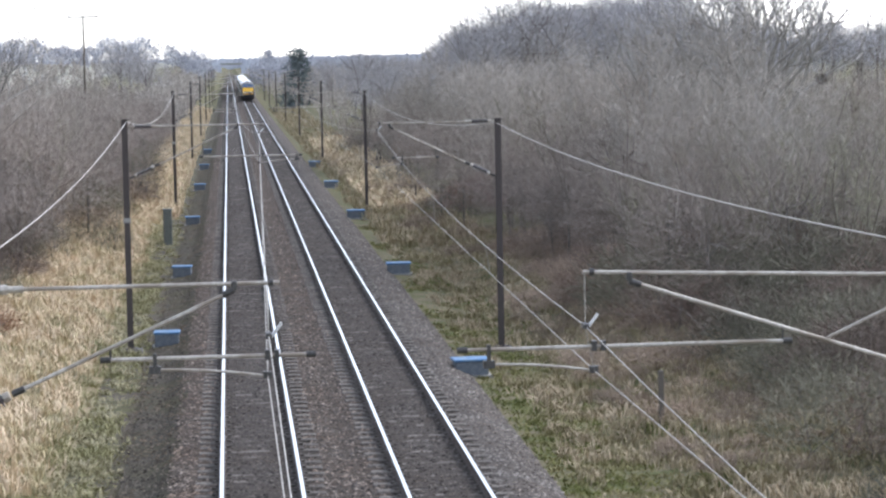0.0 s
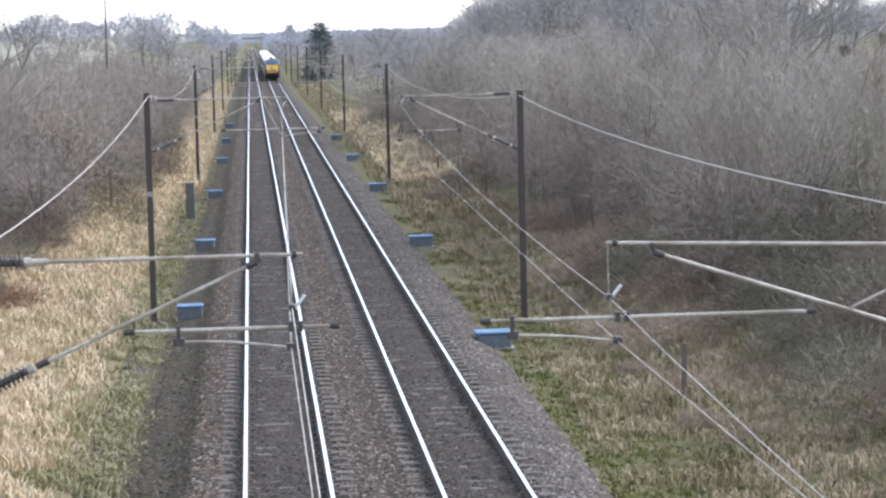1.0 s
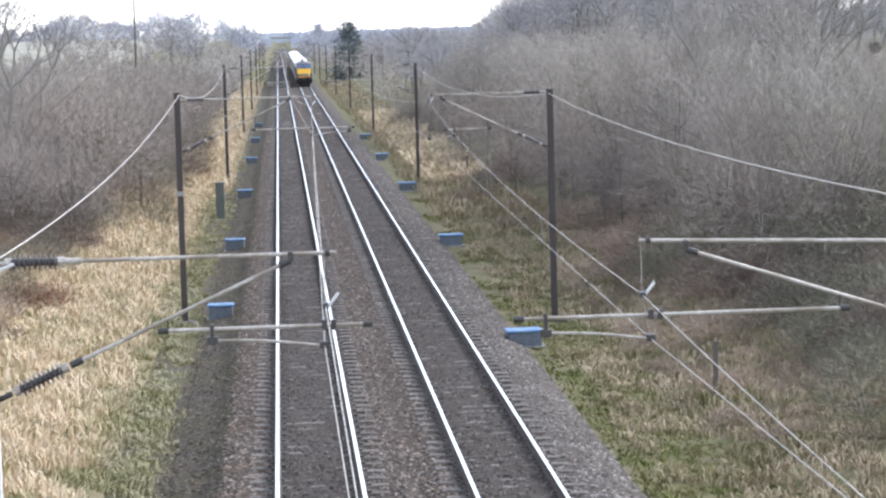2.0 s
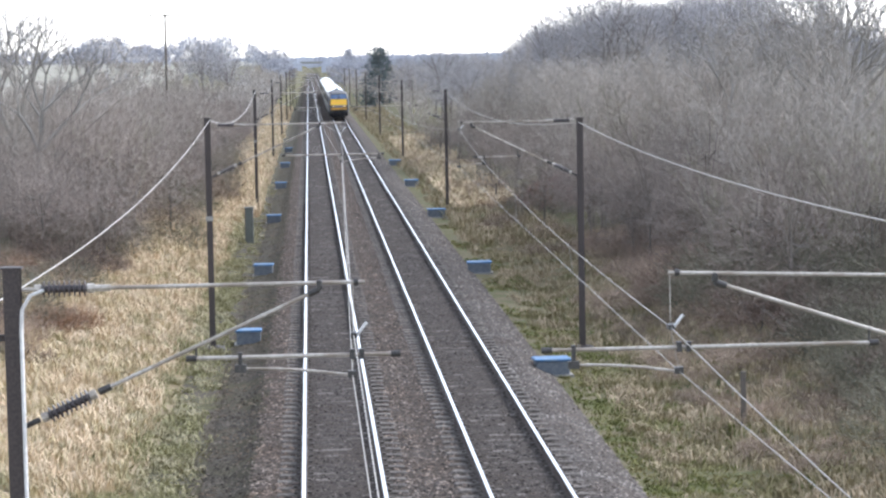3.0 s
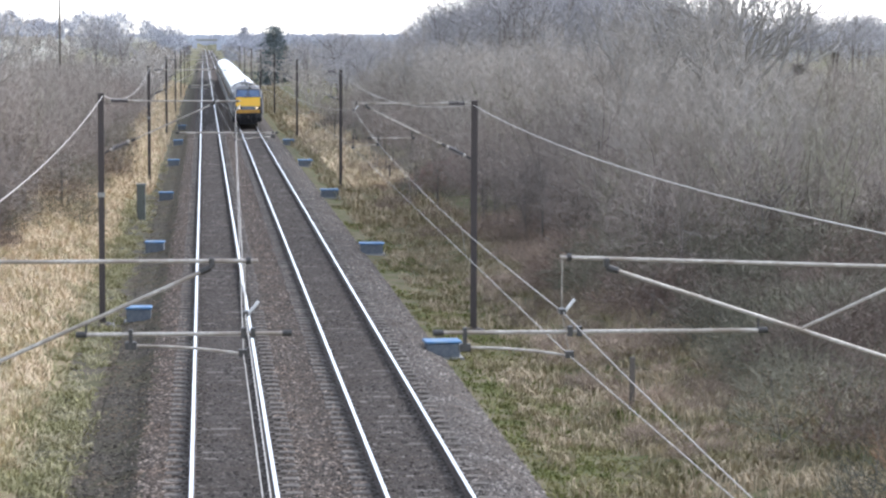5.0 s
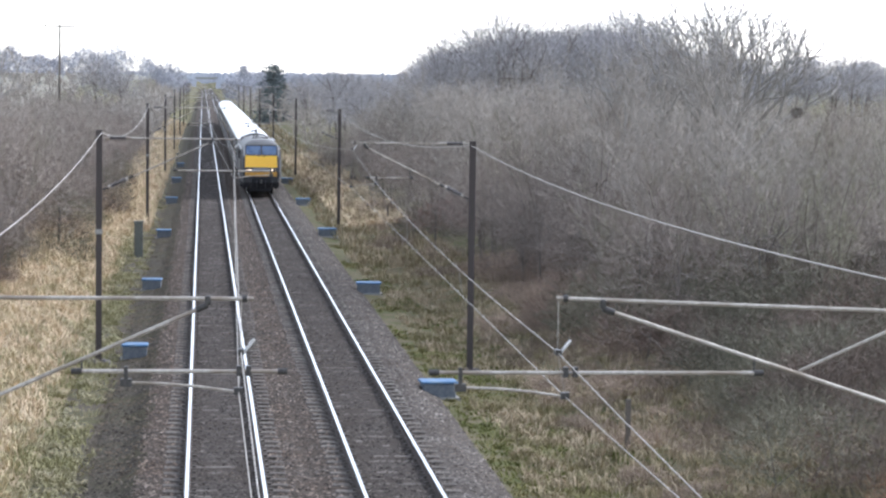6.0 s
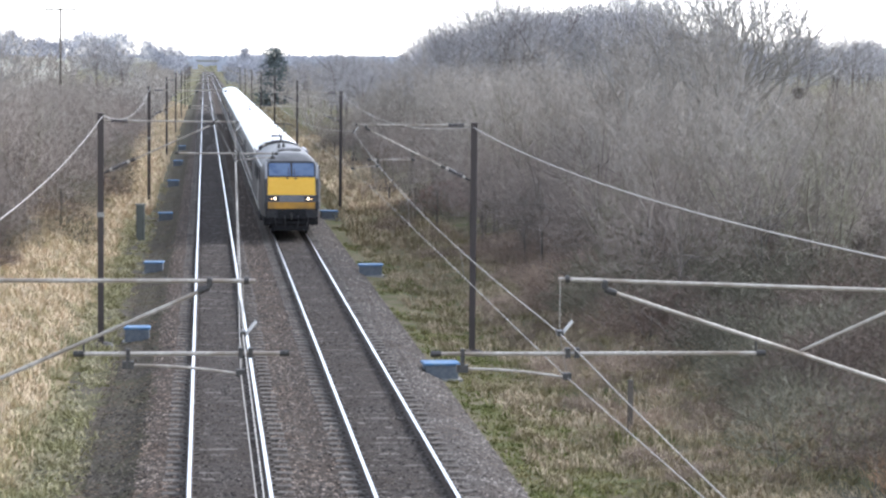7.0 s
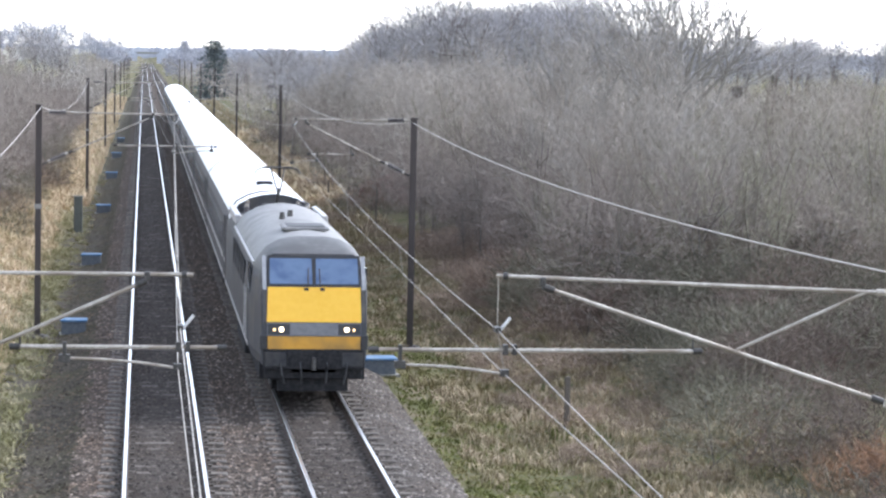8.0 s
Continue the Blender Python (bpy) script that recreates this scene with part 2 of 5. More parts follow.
M = {
    "soil": material("verge_soil", (0.05, 0.042, 0.031), (0.095, 0.08, 0.06), 0.9, 0.95, bump=1, fine=9, c3=(0.075, 0.072, 0.035), patch=0.52, world_space=True, spec=0.1),
    "ballast": material("ballast_bed", (0.0255, 0.0211, 0.018), (0.0845, 0.073, 0.0634), 0.5, 0.95, bump=1, fine=16, c3=(0.051, 0.0422, 0.0352), world_space=True, spec=0.08),
    "cess": material("dark_cess", (0.032, 0.027, 0.021), (0.085, 0.075, 0.058), 0.6, 0.95, bump=1, fine=14, c3=(0.062, 0.056, 0.034), world_space=True, spec=0.08),
    "stone": island(material("ballast_stone", (0.0475, 0.0414, 0.0361), (0.1197, 0.1056, 0.0924), 0.7, 0.9, fine=9, c3=(0.081, 0.0678, 0.0563), world_space=True, spec=0.15), 0.6),
    "rail_web": material("rusty_rail", (0.035, 0.026, 0.02), (0.07, 0.045, 0.03), 3, 0.8, 0.2, 0.3, 40),
    "rail_head": material("polished_rail", (0.72, 0.72, 0.74), (0.60, 0.60, 0.62), 2, 0.28, 1.0, 0.0, 12),
    "sleeper": material("concrete_sleeper", (0.078, 0.069, 0.060), (0.172, 0.154, 0.135), 3, 0.9, bump=0.4, fine=11, vary=0.2, spec=0.1),
    "mast": material("weathered_steel_mast", (0.045, 0.038, 0.036), (0.075, 0.06, 0.055), 1.5, 0.7, 0.3, 0.2, 30),
    "galv": material("galvanised_tube", (0.37, 0.338, 0.292), (0.53, 0.49, 0.43), 2.5, 0.55, 0.3, 0.1, 30, c3=(0.27, 0.228, 0.18), patch=0.52),
    "insulator": material("brown_porcelain", (0.05, 0.04, 0.042), (0.075, 0.06, 0.062), 5, 0.35, 0, 0, 20),
    "clamp": material("dark_clamp", (0.05, 0.048, 0.045), (0.09, 0.085, 0.08), 5, 0.6, 0.5, 0.1, 40),
    "wire": material("weathered_wire", (0.30, 0.272, 0.235), (0.40, 0.368, 0.325), 1, 0.55, 0.2, 0, 10),
    "lead": material("pale_cable_sheath", (0.55, 0.54, 0.52), (0.66, 0.65, 0.63), 2, 0.6, 0, 0, 10),
    "concrete": material("grey_concrete", (0.24, 0.23, 0.21), (0.33, 0.32, 0.29), 2, 0.9, bump=0.5, fine=30),
    "blue": material("blue_plastic_lid", (0.075, 0.155, 0.275), (0.11, 0.205, 0.34), 4, 0.6, 0, 0.1, 12, c3=(0.17, 0.235, 0.30), patch=0.57, spec=0.25),
    "blue_dark": material("grey_blue_casing", (0.085, 0.10, 0.12), (0.13, 0.145, 0.16), 4, 0.6, 0, 0.2, 12),
    "cabinet": material("grey_green_cabinet", (0.09, 0.10, 0.09), (0.14, 0.15, 0.13), 3, 0.7, 0, 0.1, 14),
    "bark": material("grey_brown_bark", (0.12, 0.10, 0.085), (0.22, 0.19, 0.16), 2, 0.95, bump=0.8, fine=12, vary=0.3),
    "bark_pale": material("pale_bark", (0.31, 0.285, 0.25), (0.45, 0.42, 0.37), 2, 0.95, bump=0.8, fine=12, vary=0.2),
    "twig": island(material("grey_brown_twigs", (0.275, 0.245, 0.212), (0.385, 0.348, 0.306), 0.4, 0.95, fine=2, vary=0.16), 0.18),
    "scrub": island(material("pinkish_brown_scrub", (0.232, 0.204, 0.172), (0.34, 0.303, 0.258), 0.4, 0.95, fine=2, vary=0.24), 0.15),
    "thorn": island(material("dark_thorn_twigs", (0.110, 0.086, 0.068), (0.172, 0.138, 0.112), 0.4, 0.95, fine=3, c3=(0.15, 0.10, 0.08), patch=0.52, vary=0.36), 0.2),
    "dark_olive": island(material("mossy_dark_twigs", (0.102, 0.096, 0.066), (0.168, 0.158, 0.112), 0.4, 0.95, fine=3, vary=0.34), 0.2),
    "red_scrub": island(material("red_brown_scrub", (0.19, 0.098, 0.085), (0.27, 0.15, 0.13), 0.4, 0.95, fine=3), 0.2),
    "conifer": island(material("dark_conifer", (0.085, 0.105, 0.108), (0.14, 0.16, 0.16), 0.5, 0.95, fine=3, spec=0.2), 0.25),
    "straw": island(material("straw_grass", (0.53, 0.42, 0.28), (0.69, 0.56, 0.395), 1.1, 0.9, fine=2, c3=(0.40, 0.345, 0.19), patch=0.55, world_space=True, spec=0.2), 0.12),
    "green": island(material("green_grass", (0.092, 0.108, 0.028), (0.145, 0.148, 0.046), 0.9, 0.9, fine=2, c3=(0.20, 0.175, 0.08), patch=0.5, world_space=True, spec=0.15), 0.15),
    "field": material("pale_winter_field", (0.15, 0.145, 0.10), (0.21, 0.20, 0.14), 0.01, 0.95, fine=0.05, c3=(0.25, 0.23, 0.18), world_space=True),
    "navy": material("dark_grey_livery", (0.036, 0.037, 0.043), (0.052, 0.052, 0.057), 1.2, 0.55, 0.0, 0.0, 9, c3=(0.075, 0.069, 0.062), patch=0.56, spec=0.3),
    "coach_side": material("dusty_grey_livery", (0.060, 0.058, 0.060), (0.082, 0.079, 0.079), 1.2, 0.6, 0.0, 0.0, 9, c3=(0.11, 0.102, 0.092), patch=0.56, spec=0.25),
    "stripe": material("pale_stripe", (0.34, 0.33, 0.33), (0.42, 0.41, 0.40), 1.2, 0.4, 0, 0, 9),
    # grey roof raised to near white: the sky's glare is in the colour
    "roof": material("glare_white_coach_roof", (0.74, 0.75, 0.76), (0.82, 0.82, 0.82), 0.8, 0.3, 0, 0, 6, c3=(0.68, 0.67, 0.66), patch=0.6),
    "loco_roof": material("mid_grey_loco_roof", (0.185, 0.182, 0.175), (0.25, 0.245, 0.236), 1.0, 0.6, 0, 0.1, 8, c3=(0.15, 0.146, 0.14), patch=0.56, spec=0.3),
    "yellow": material("warning_yellow", (0.85, 0.475, 0.028), (0.88, 0.51, 0.04), 2, 0.4, 0, 0, 8),
    "yellow_lower": material("patchy_dark_yellow", (0.46, 0.225, 0.018), (0.54, 0.28, 0.025), 2, 0.5, 0, 0, 8, c3=(0.28, 0.155, 0.03), patch=0.52),
    # blue base and darker patches stand in for sky reflected in the pane
    "glass": material("sky_blue_windscreen", (0.105, 0.16, 0.26), (0.15, 0.21, 0.32), 2, 0.08, 0, 0, 2, c3=(0.075, 0.12, 0.22), patch=0.5, spec=0.8),
    "coach_glass": material("dark_coach_window", (0.03, 0.035, 0.045), (0.04, 0.045, 0.055), 2, 0.1, 0, 0, 3),
    "black": material("black_rubber", (0.02, 0.02, 0.022), (0.035, 0.035, 0.036), 3, 0.6, 0, 0, 20),
    "under": material("oily_underframe", (0.016, 0.016, 0.018), (0.034, 0.033, 0.034), 2, 0.85, 0.1, 0.3, 12, spec=0.2),
    "valance": material("grey_valance", (0.125, 0.125, 0.13), (0.165, 0.164, 0.168), 2, 0.5, 0, 0, 8),
    "dark_valance": material("grimy_valance", (0.03, 0.031, 0.034), (0.048, 0.048, 0.05), 2, 0.7, 0, 0.1, 8, c3=(0.06, 0.055, 0.05), patch=0.56, spec=0.2),
    "lamp_white": glow("lit_headlamp", (1.0, 0.80, 0.50), 1.5),
    "lamp_warm": glow("lit_marker_lamp", (1.0, 0.62, 0.28), 0.8),
    "pole": material("tarred_pole", (0.09, 0.075, 0.06), (0.13, 0.11, 0.09), 2, 0.9, bump=0.3, fine=20),
    "dead_bracken": island(material("dead_bracken", (0.27, 0.20, 0.148), (0.40, 0.31, 0.236), 0.5, 0.95, fine=3, c3=(0.20, 0.15, 0.118), patch=0.5, vary=0.3), 0.2),
    "dark_stone": island(material("oily_stone", (0.045, 0.038, 0.03), (0.115, 0.10, 0.08), 0.7, 0.9, fine=9, c3=(0.11, 0.086, 0.06), world_space=True, spec=0.15), 0.7),
    "dull_straw": island(material("dull_straw", (0.30, 0.24, 0.155), (0.425, 0.345, 0.235), 0.9, 0.9, fine=2, c3=(0.205, 0.18, 0.092), patch=0.52, world_space=True, spec=0.2), 0.18),
    # straw ground darkened in colour for the shade between tussocks
    "thatch": material("shade_darkened_straw_thatch", (0.20, 0.158, 0.10), (0.31, 0.25, 0.165), 1.1, 0.95, bump=1, fine=9, c3=(0.145, 0.125, 0.062), patch=0.54, world_space=True, spec=0.1),
    "litter": material("bramble_litter", (0.10, 0.085, 0.05), (0.165, 0.14, 0.088), 1.2, 0.95, bump=1, fine=8, c3=(0.085, 0.09, 0.036), patch=0.5, world_space=True, spec=0.1),
    "brown_stone": island(material("rust_stained_stone", (0.1058, 0.0865, 0.0699), (0.2346, 0.195, 0.1619), 0.7, 0.9, fine=9, c3=(0.1518, 0.1159, 0.0902), world_space=True, spec=0.15), 0.75),
    "pale_stone": island(material("clean_pale_stone", (0.132, 0.1162, 0.1021), (0.264, 0.2376, 0.2112), 0.7, 0.9, fine=9, c3=(0.132, 0.11, 0.0924), world_space=True, spec=0.15), 0.7),
    # distance haze is put into this blue-grey colour
    "hazed_wood": material("hazed_far_woodland", (0.29, 0.30, 0.335), (0.37, 0.38, 0.42), 0.02, 1.0, fine=0.15, c3=(0.42, 0.435, 0.47), world_space=True),
    "rust_bracken": island(material("rusty_bracken", (0.21, 0.115, 0.065), (0.30, 0.18, 0.105), 0.5, 0.95, fine=3), 0.4),
    "foot": material("dirty_dark_concrete", (0.06, 0.056, 0.05), (0.10, 0.094, 0.085), 2, 0.95, bump=0.5, fine=20),
    "olive": island(material("lichen_green_twigs", (0.17, 0.16, 0.108), (0.26, 0.245, 0.175), 0.4, 0.95, fine=3, vary=0.26), 0.15),
    "brown_bed": material("rust_stained_bed", (0.0317, 0.0246, 0.0194), (0.1012, 0.0827, 0.0669), 0.5, 0.95, bump=1, fine=16, c3=(0.0651, 0.0502, 0.0396), world_space=True, spec=0.08),
    "pale_bed": material("clean_ballast_bed", (0.0387, 0.0334, 0.029), (0.1232, 0.1082, 0.0942), 0.5, 0.95, bump=1, fine=16, c3=(0.0757, 0.0642, 0.0546), world_space=True, spec=0.08),
    "olive_grass": island(material("olive_verge_grass", (0.20, 0.19, 0.085), (0.30, 0.275, 0.14), 0.9, 0.9, fine=2, c3=(0.36, 0.315, 0.20), patch=0.54, world_space=True), 0.18),
    "brow": material("dark_brow_paint", (0.072, 0.071, 0.069), (0.105, 0.103, 0.10), 1.0, 0.55, 0, 0.1, 8, c3=(0.058, 0.057, 0.055), patch=0.55, spec=0.3),
    "nest": material("dark_nest_twigs", (0.13, 0.112, 0.096), (0.20, 0.175, 0.15), 2, 0.95, fine=9),
    "clump_twig": island(material("slate_brown_twigs", (0.29, 0.278, 0.28), (0.39, 0.376, 0.378), 0.4, 0.95, fine=2, vary=0.16), 0.12),
    "dark_scrub": island(material("dark_brown_scrub", (0.210, 0.174, 0.148), (0.295, 0.252, 0.217), 0.4, 0.95, fine=2, vary=0.26), 0.15),
    # pale blue-grey twigs: the haze of distance is in the colour
    "hazed_twig": island(material("hazed_far_twigs", (0.31, 0.315, 0.345), (0.40, 0.405, 0.44), 0.05, 1.0, fine=0.3), 0.12),
    "dark_bark": material("dark_wet_bark", (0.085, 0.072, 0.062), (0.15, 0.13, 0.112), 2, 0.95, bump=0.8, fine=12, vary=0.2),
    "crown_bark": material("lichen_grey_bark", (0.20, 0.185, 0.165), (0.33, 0.31, 0.28), 2, 0.95, bump=0.8, fine=12, vary=0.2),
    "well_floor": material("dark_well_floor", (0.055, 0.054, 0.053), (0.09, 0.088, 0.085), 1.0, 0.7, 0, 0.1, 8),
    "pillar": material("light_grey_pillar_paint", (0.30, 0.30, 0.31), (0.38, 0.38, 0.39), 1.5, 0.35, 0, 0, 9),
}


# ---- mesh helpers ----
def mesh_object(name, verts, faces, mat, parent=None, label="", smooth=False):
    me = bpy.data.meshes.new(name)
    me.from_pydata(verts, [], faces)
    me.materials.append(mat)
    if smooth:
        me.polygons.foreach_set("use_smooth", [True] * len(me.polygons))
    ob = new(name, me)
    ob.parent = parent
    if label:
        ob["label"] = label
    return ob


def part(name, bm, mat, parent=None, label="", smooth=False):
    me = bpy.data.meshes.new(name)
    bm.normal_update()
    bm.to_mesh(me)
    bm.free()
    me.materials.append(mat)
    if smooth:
        me.polygons.foreach_set("use_smooth", [True] * len(me.polygons))
    ob = new(name, me)
    ob.parent = parent
    if label:
        ob["label"] = label
    return ob


def thing(name, m, label, category, group="", kind=""):
    ob = new(name)
    ob.empty_display_size = 0.2
    ob.matrix_basis = m
    return tagged(ob, label, category, group, kind)


def box(bm, x0, x1, y0, y1, z0, z1, bevel=0.0):
    r = bmesh.ops.create_cube(bm, size=1)["verts"]
    for v in r:
        v.co = Vector((x0 + (v.co.x + 0.5) * (x1 - x0), y0 + (v.co.y + 0.5) * (y1 - y0), z0 + (v.co.z + 0.5) * (z1 - z0)))
    if bevel:
        es = {e for v in r for e in v.link_edges}
        bmesh.ops.bevel(bm, geom=list(es), offset=bevel, segments=1, affect="EDGES")
    return bm


def boxed(*a, bevel=0.0):
    return box(bmesh.new(), *a, bevel=bevel)


def tube(bm, a, b, r0, r1=None, n=8):
    a, b = Vector(a), Vector(b)
    r1 = r0 if r1 is None else r1
    d = (b - a).normalized()
    u = d.orthogonal().normalized()
    w = d.cross(u)
    ra = [bm.verts.new(a + (u * math.cos(k * math.tau / n) + w * math.sin(k * math.tau / n)) * r0) for k in range(n)]
    rb = [bm.verts.new(b + (u * math.cos(k * math.tau / n) + w * math.sin(k * math.tau / n)) * r1) for k in range(n)]
    for k in range(n):
        bm.faces.new((ra[k], ra[(k + 1) % n], rb[(k + 1) % n], rb[k]))
    bm.faces.new(ra[::-1])
    bm.faces.new(rb)
    return bm


def tubed(a, b, r0, r1=None, n=8):
    return tube(bmesh.new(), a, b, r0, r1, n)


def sweep(name, points, r, mat, parent=None, n=5, label=""):
    """A thin round rope through points."""
    vs, fs = [], []
    for i, p in enumerate(points):
        p = Vector(p)
        d = (Vector(points[min(i + 1, len(points) - 1)]) - Vector(points[max(i - 1, 0)])).normalized()
        u = d.cross(Vector((0, 0, 1)))
        u = u.normalized() if u.length > 0.02 else Vector((1, 0, 0))
        w = u.cross(d).normalized()
        for k in range(n):
            vs.append(p + u * (r * math.cos(k * math.tau / n)) + w * (r * math.sin(k * math.tau / n)))
    for i in range(len(points) - 1):
        for k in range(n):
            a, b = i * n + k, i * n + (k + 1) % n
            fs.append((a, b, b + n, a + n))
    return mesh_object(name, vs, fs, mat, parent, label, True)


# ---- the ground: one sheet out to the horizon ----
def lerp(points, x):
    if x <= points[0][0]:
        return points[0][1]
    for (x0, z0), (x1, z1) in zip(points, points[1:]):
        if x <= x1:
            k = (x - x0) / (x1 - x0)
            return z0 + (z1 - z0) * k
    return points[-1][1]


PROFILE = [(-400, 3.6), (-60, 3.2), (-25, 2.3), (-9.5, 1.1), (-6.0, 0.2), (-3.6, -0.50), (-2.5, -0.60), (6.4, -0.62), (8.6, -0.85), (11, -0.55), (15, 0.1), (40, 0.8), (400, 2.0)]


def ground_z(x, y):
    z = lerp(PROFILE, x)
    if -2.4 < x < 6.3:
        return z
    off = min(1.0, (abs(x - 2) - 4.3) / 3)
    if off > 0:
        z += off * (0.22 * noise.noise((x * 0.35, y * 0.22, 3.1)) + 0.10 * noise.noise((x * 1.3, y * 1.1, 7.7)))
    if x < -3.8 and y < 150:
        z += min(1.0, (-3.8 - x) / 1.2) * 0.16 * noise.noise((x * 0.9, y * 0.55, 21.0))
    if x < -14 and y > 240:
        z += 3.3 * min(1.0, (y - 240) / 260) * min(1.0, (-14 - x) / 10)
    if y > 700:
        z += min(1.0, (y - 700) / 900) * (1.5 if x < 0 else 1.0)
    return z


def build_ground():
    xs = [-2600, -1500, -800, -400, -200, -110, -60, -40, -30] + [-25 + i for i in range(0, 13)] + [-12.5 + 0.5 * i for i in range(0, 20)] + [-2.5, -1, 2, 5, 6.3] + [6.8 + 0.5 * i for i in range(0, 18)] + [16 + i for i in range(0, 10)] + [28, 34, 42, 60, 110, 200, 400, 800, 1500, 2600]
    ys = [-300, -60, 0, 20, 30] + [36 + 0.8 * i for i in range(0, 130)] + [140 + 2.5 * i for i in range(0, 60)] + [290, 310, 340, 380, 420, 470, 530, 600, 700, 820, 1000, 1300, 1800, 2600, 4000]
    vs = [(x, y, ground_z(x, y)) for y in ys for x in xs]
    w = len(xs)
    fs = [(j * w + i, j * w + i + 1, (j + 1) * w + i + 1, (j + 1) * w + i) for j in range(len(ys) - 1) for i in range(w - 1)]
    ob = mesh_object("ground", vs, fs, M["soil"], None, "", True)
    for key in ("field", "thatch", "litter"):
        ob.data.materials.append(M[key])
    for p in ob.data.polygons:
        c = p.center
        if c.x < -26 or c.x > 420:
            p.material_index = 1
        elif c.y > 420:
            p.material_index = 3
        elif -13 < c.x < -3.4 and c.y < 200:
            p.material_index = 2
        elif c.x > 6.3:
            p.material_index = 3
    tagged(ob, "rough verge soil and pale winter fields beside the railway", "ground", kind="structure")


LEFT_T, RIGHT_T = 0.473, 3.885   # the two track centre lines
GAUGE = 1.505
BED = [(-2.35, -0.57), (-1.75, -0.50), (-1.30, -0.29), (-0.85, -0.205), (-0.42, -0.212), (-0.12, -0.171), (1.06, -0.171), (1.36, -0.214), (1.70, -0.208), (1.9, -0.205), (2.18, -0.25), (2.6, -0.215), (3.0, -0.212), (3.28, -0.171), (4.48, -0.171), (4.78, -0.214), (5.12, -0.205), (5.35, -0.195), (5.65, -0.26), (6.35, -0.58)]


def bed_z(x, y):
    z = lerp(BED, x)
    return z + 0.03 * noise.noise((x * 5, y * 5, 1.3)) + 0.02 * noise.noise((x * 1.1, y * 0.7, 4.0))


def build_bed():
    xs = [-2.35 + i * 0.15 for i in range(59)]
    ys = [-60, -40, -20, 0, 10] + [20 + 0.2 * i for i in range(400)] + [100 + i for i in range(100)] + [200 + 5 * i for i in range(80)] + [600 + 30 * i for i in range(30)]
    vs = [(x, y, bed_z(x, y)) for y in ys for x in xs]
    w = len(xs)
    fs = [(j * w + i, j * w + i + 1, (j + 1) * w + i + 1, (j + 1) * w + i) for j in range(len(ys) - 1) for i in range(w - 1)]
    ob = mesh_object("ballast_bed", vs, fs, M["ballast"], None, "", True)
    for key in ("cess", "brown_bed", "pale_bed"):
        ob.data.materials.append(M[key])
    for p in ob.data.polygons:
        x = p.center.x + 0.12 * noise.noise((p.center.x * 2, p.center.y * 0.8, 2))
        p.material_index = 1 if x < -1.25 else 2 if x < -0.45 or 1.55 < x < 2.9 else 3 if x > 4.95 else 0
    tagged(ob, "grey-brown stone ballast bed under two railway tracks", "ballast", kind="structure")


def build_stones(name, label, mat, n, x0, x1, seed):
    """Loose ballast stones over the nearest stretch."""
    rng = np.random.default_rng(seed)
    base = np.array([(1, 0, -0.3), (0, 1, -0.3), (-1, 0, -0.3), (0, -1, -0.3), (0, 0, 1)], float)
    tri = np.array([(0, 1, 4), (1, 2, 4), (2, 3, 4), (3, 0, 4)])
    y = 37 + (rng.random(n) ** 2.3) * 170
    x = rng.uniform(x0, x1, n)
    keep = np.ones(n, bool)
    for c in (LEFT_T, RIGHT_T):
        for r in (-GAUGE / 2, GAUGE / 2):
            keep &= np.abs(x - c - r) > 0.12
    x, y = x[keep], y[keep]
    vs = np.empty((len(x), 5, 3))
    for i in range(len(x)):
        s = rng.uniform(0.026, 0.066)
        a = rng.uniform(0, 6.28)
        q = base * (rng.uniform(0.6, 1.2, (5, 1)) * s)
        c, d = math.cos(a), math.sin(a)
        q = np.stack([q[:, 0] * c - q[:, 1] * d, q[:, 0] * d + q[:, 1] * c, q[:, 2] * 0.42], 1)
        vs[i] = q + (x[i], y[i], bed_z(x[i], y[i]) + 0.008)
    fs = (tri[None] + (np.arange(len(x)) * 5)[:, None, None]).reshape(-1, 3)
    tagged(mesh_object(name, vs.reshape(-1, 3).tolist(), fs.tolist(), mat), label, "ballast", kind="stuff")


# ---- track ----
def rail_section():
    web = [(-0.07, -0.16), (0.07, -0.16), (0.07, -0.148), (0.012, -0.13), (0.012, -0.045), (0.034, -0.035), (0.034, -0.012), (-0.034, -0.012), (-0.034, -0.035), (-0.012, -0.045), (-0.012, -0.13), (-0.07, -0.148)]
    head = [(-0.036, -0.014), (0.036, -0.014), (0.036, -0.005), (0.026, 0.0), (-0.026, 0.0), (-0.036, -0.005)]
    return web, head


def extrude_section(name, sec, y0, y1, mat, parent, x):
    n = len(sec)
    vs = [(x + a, y, b) for y in (y0, y1) for a, b in sec]
    fs = [(k, (k + 1) % n, (k + 1) % n + n, k + n) for k in range(n)] + [tuple(range(n))[::-1], tuple(range(n, 2 * n))]
    return mesh_object(name, vs, fs, mat, parent)


def sleeper_mesh():
    bm = bmesh.new()
    box(bm, -1.25, 1.25, -0.13, 0.13, -0.36, -0.175, 0.02)
    for r in (-GAUGE / 2, GAUGE / 2):
        for s in (-1, 1):
            box(bm, r + s * 0.125 - 0.04, r + s * 0.125 + 0.04, -0.06, 0.06, -0.175, -0.135)
    me = bpy.data.meshes.new("sleeper")
    bm.to_mesh(me)
    bm.free()
    me.materials.append(M["sleeper"])
    return me


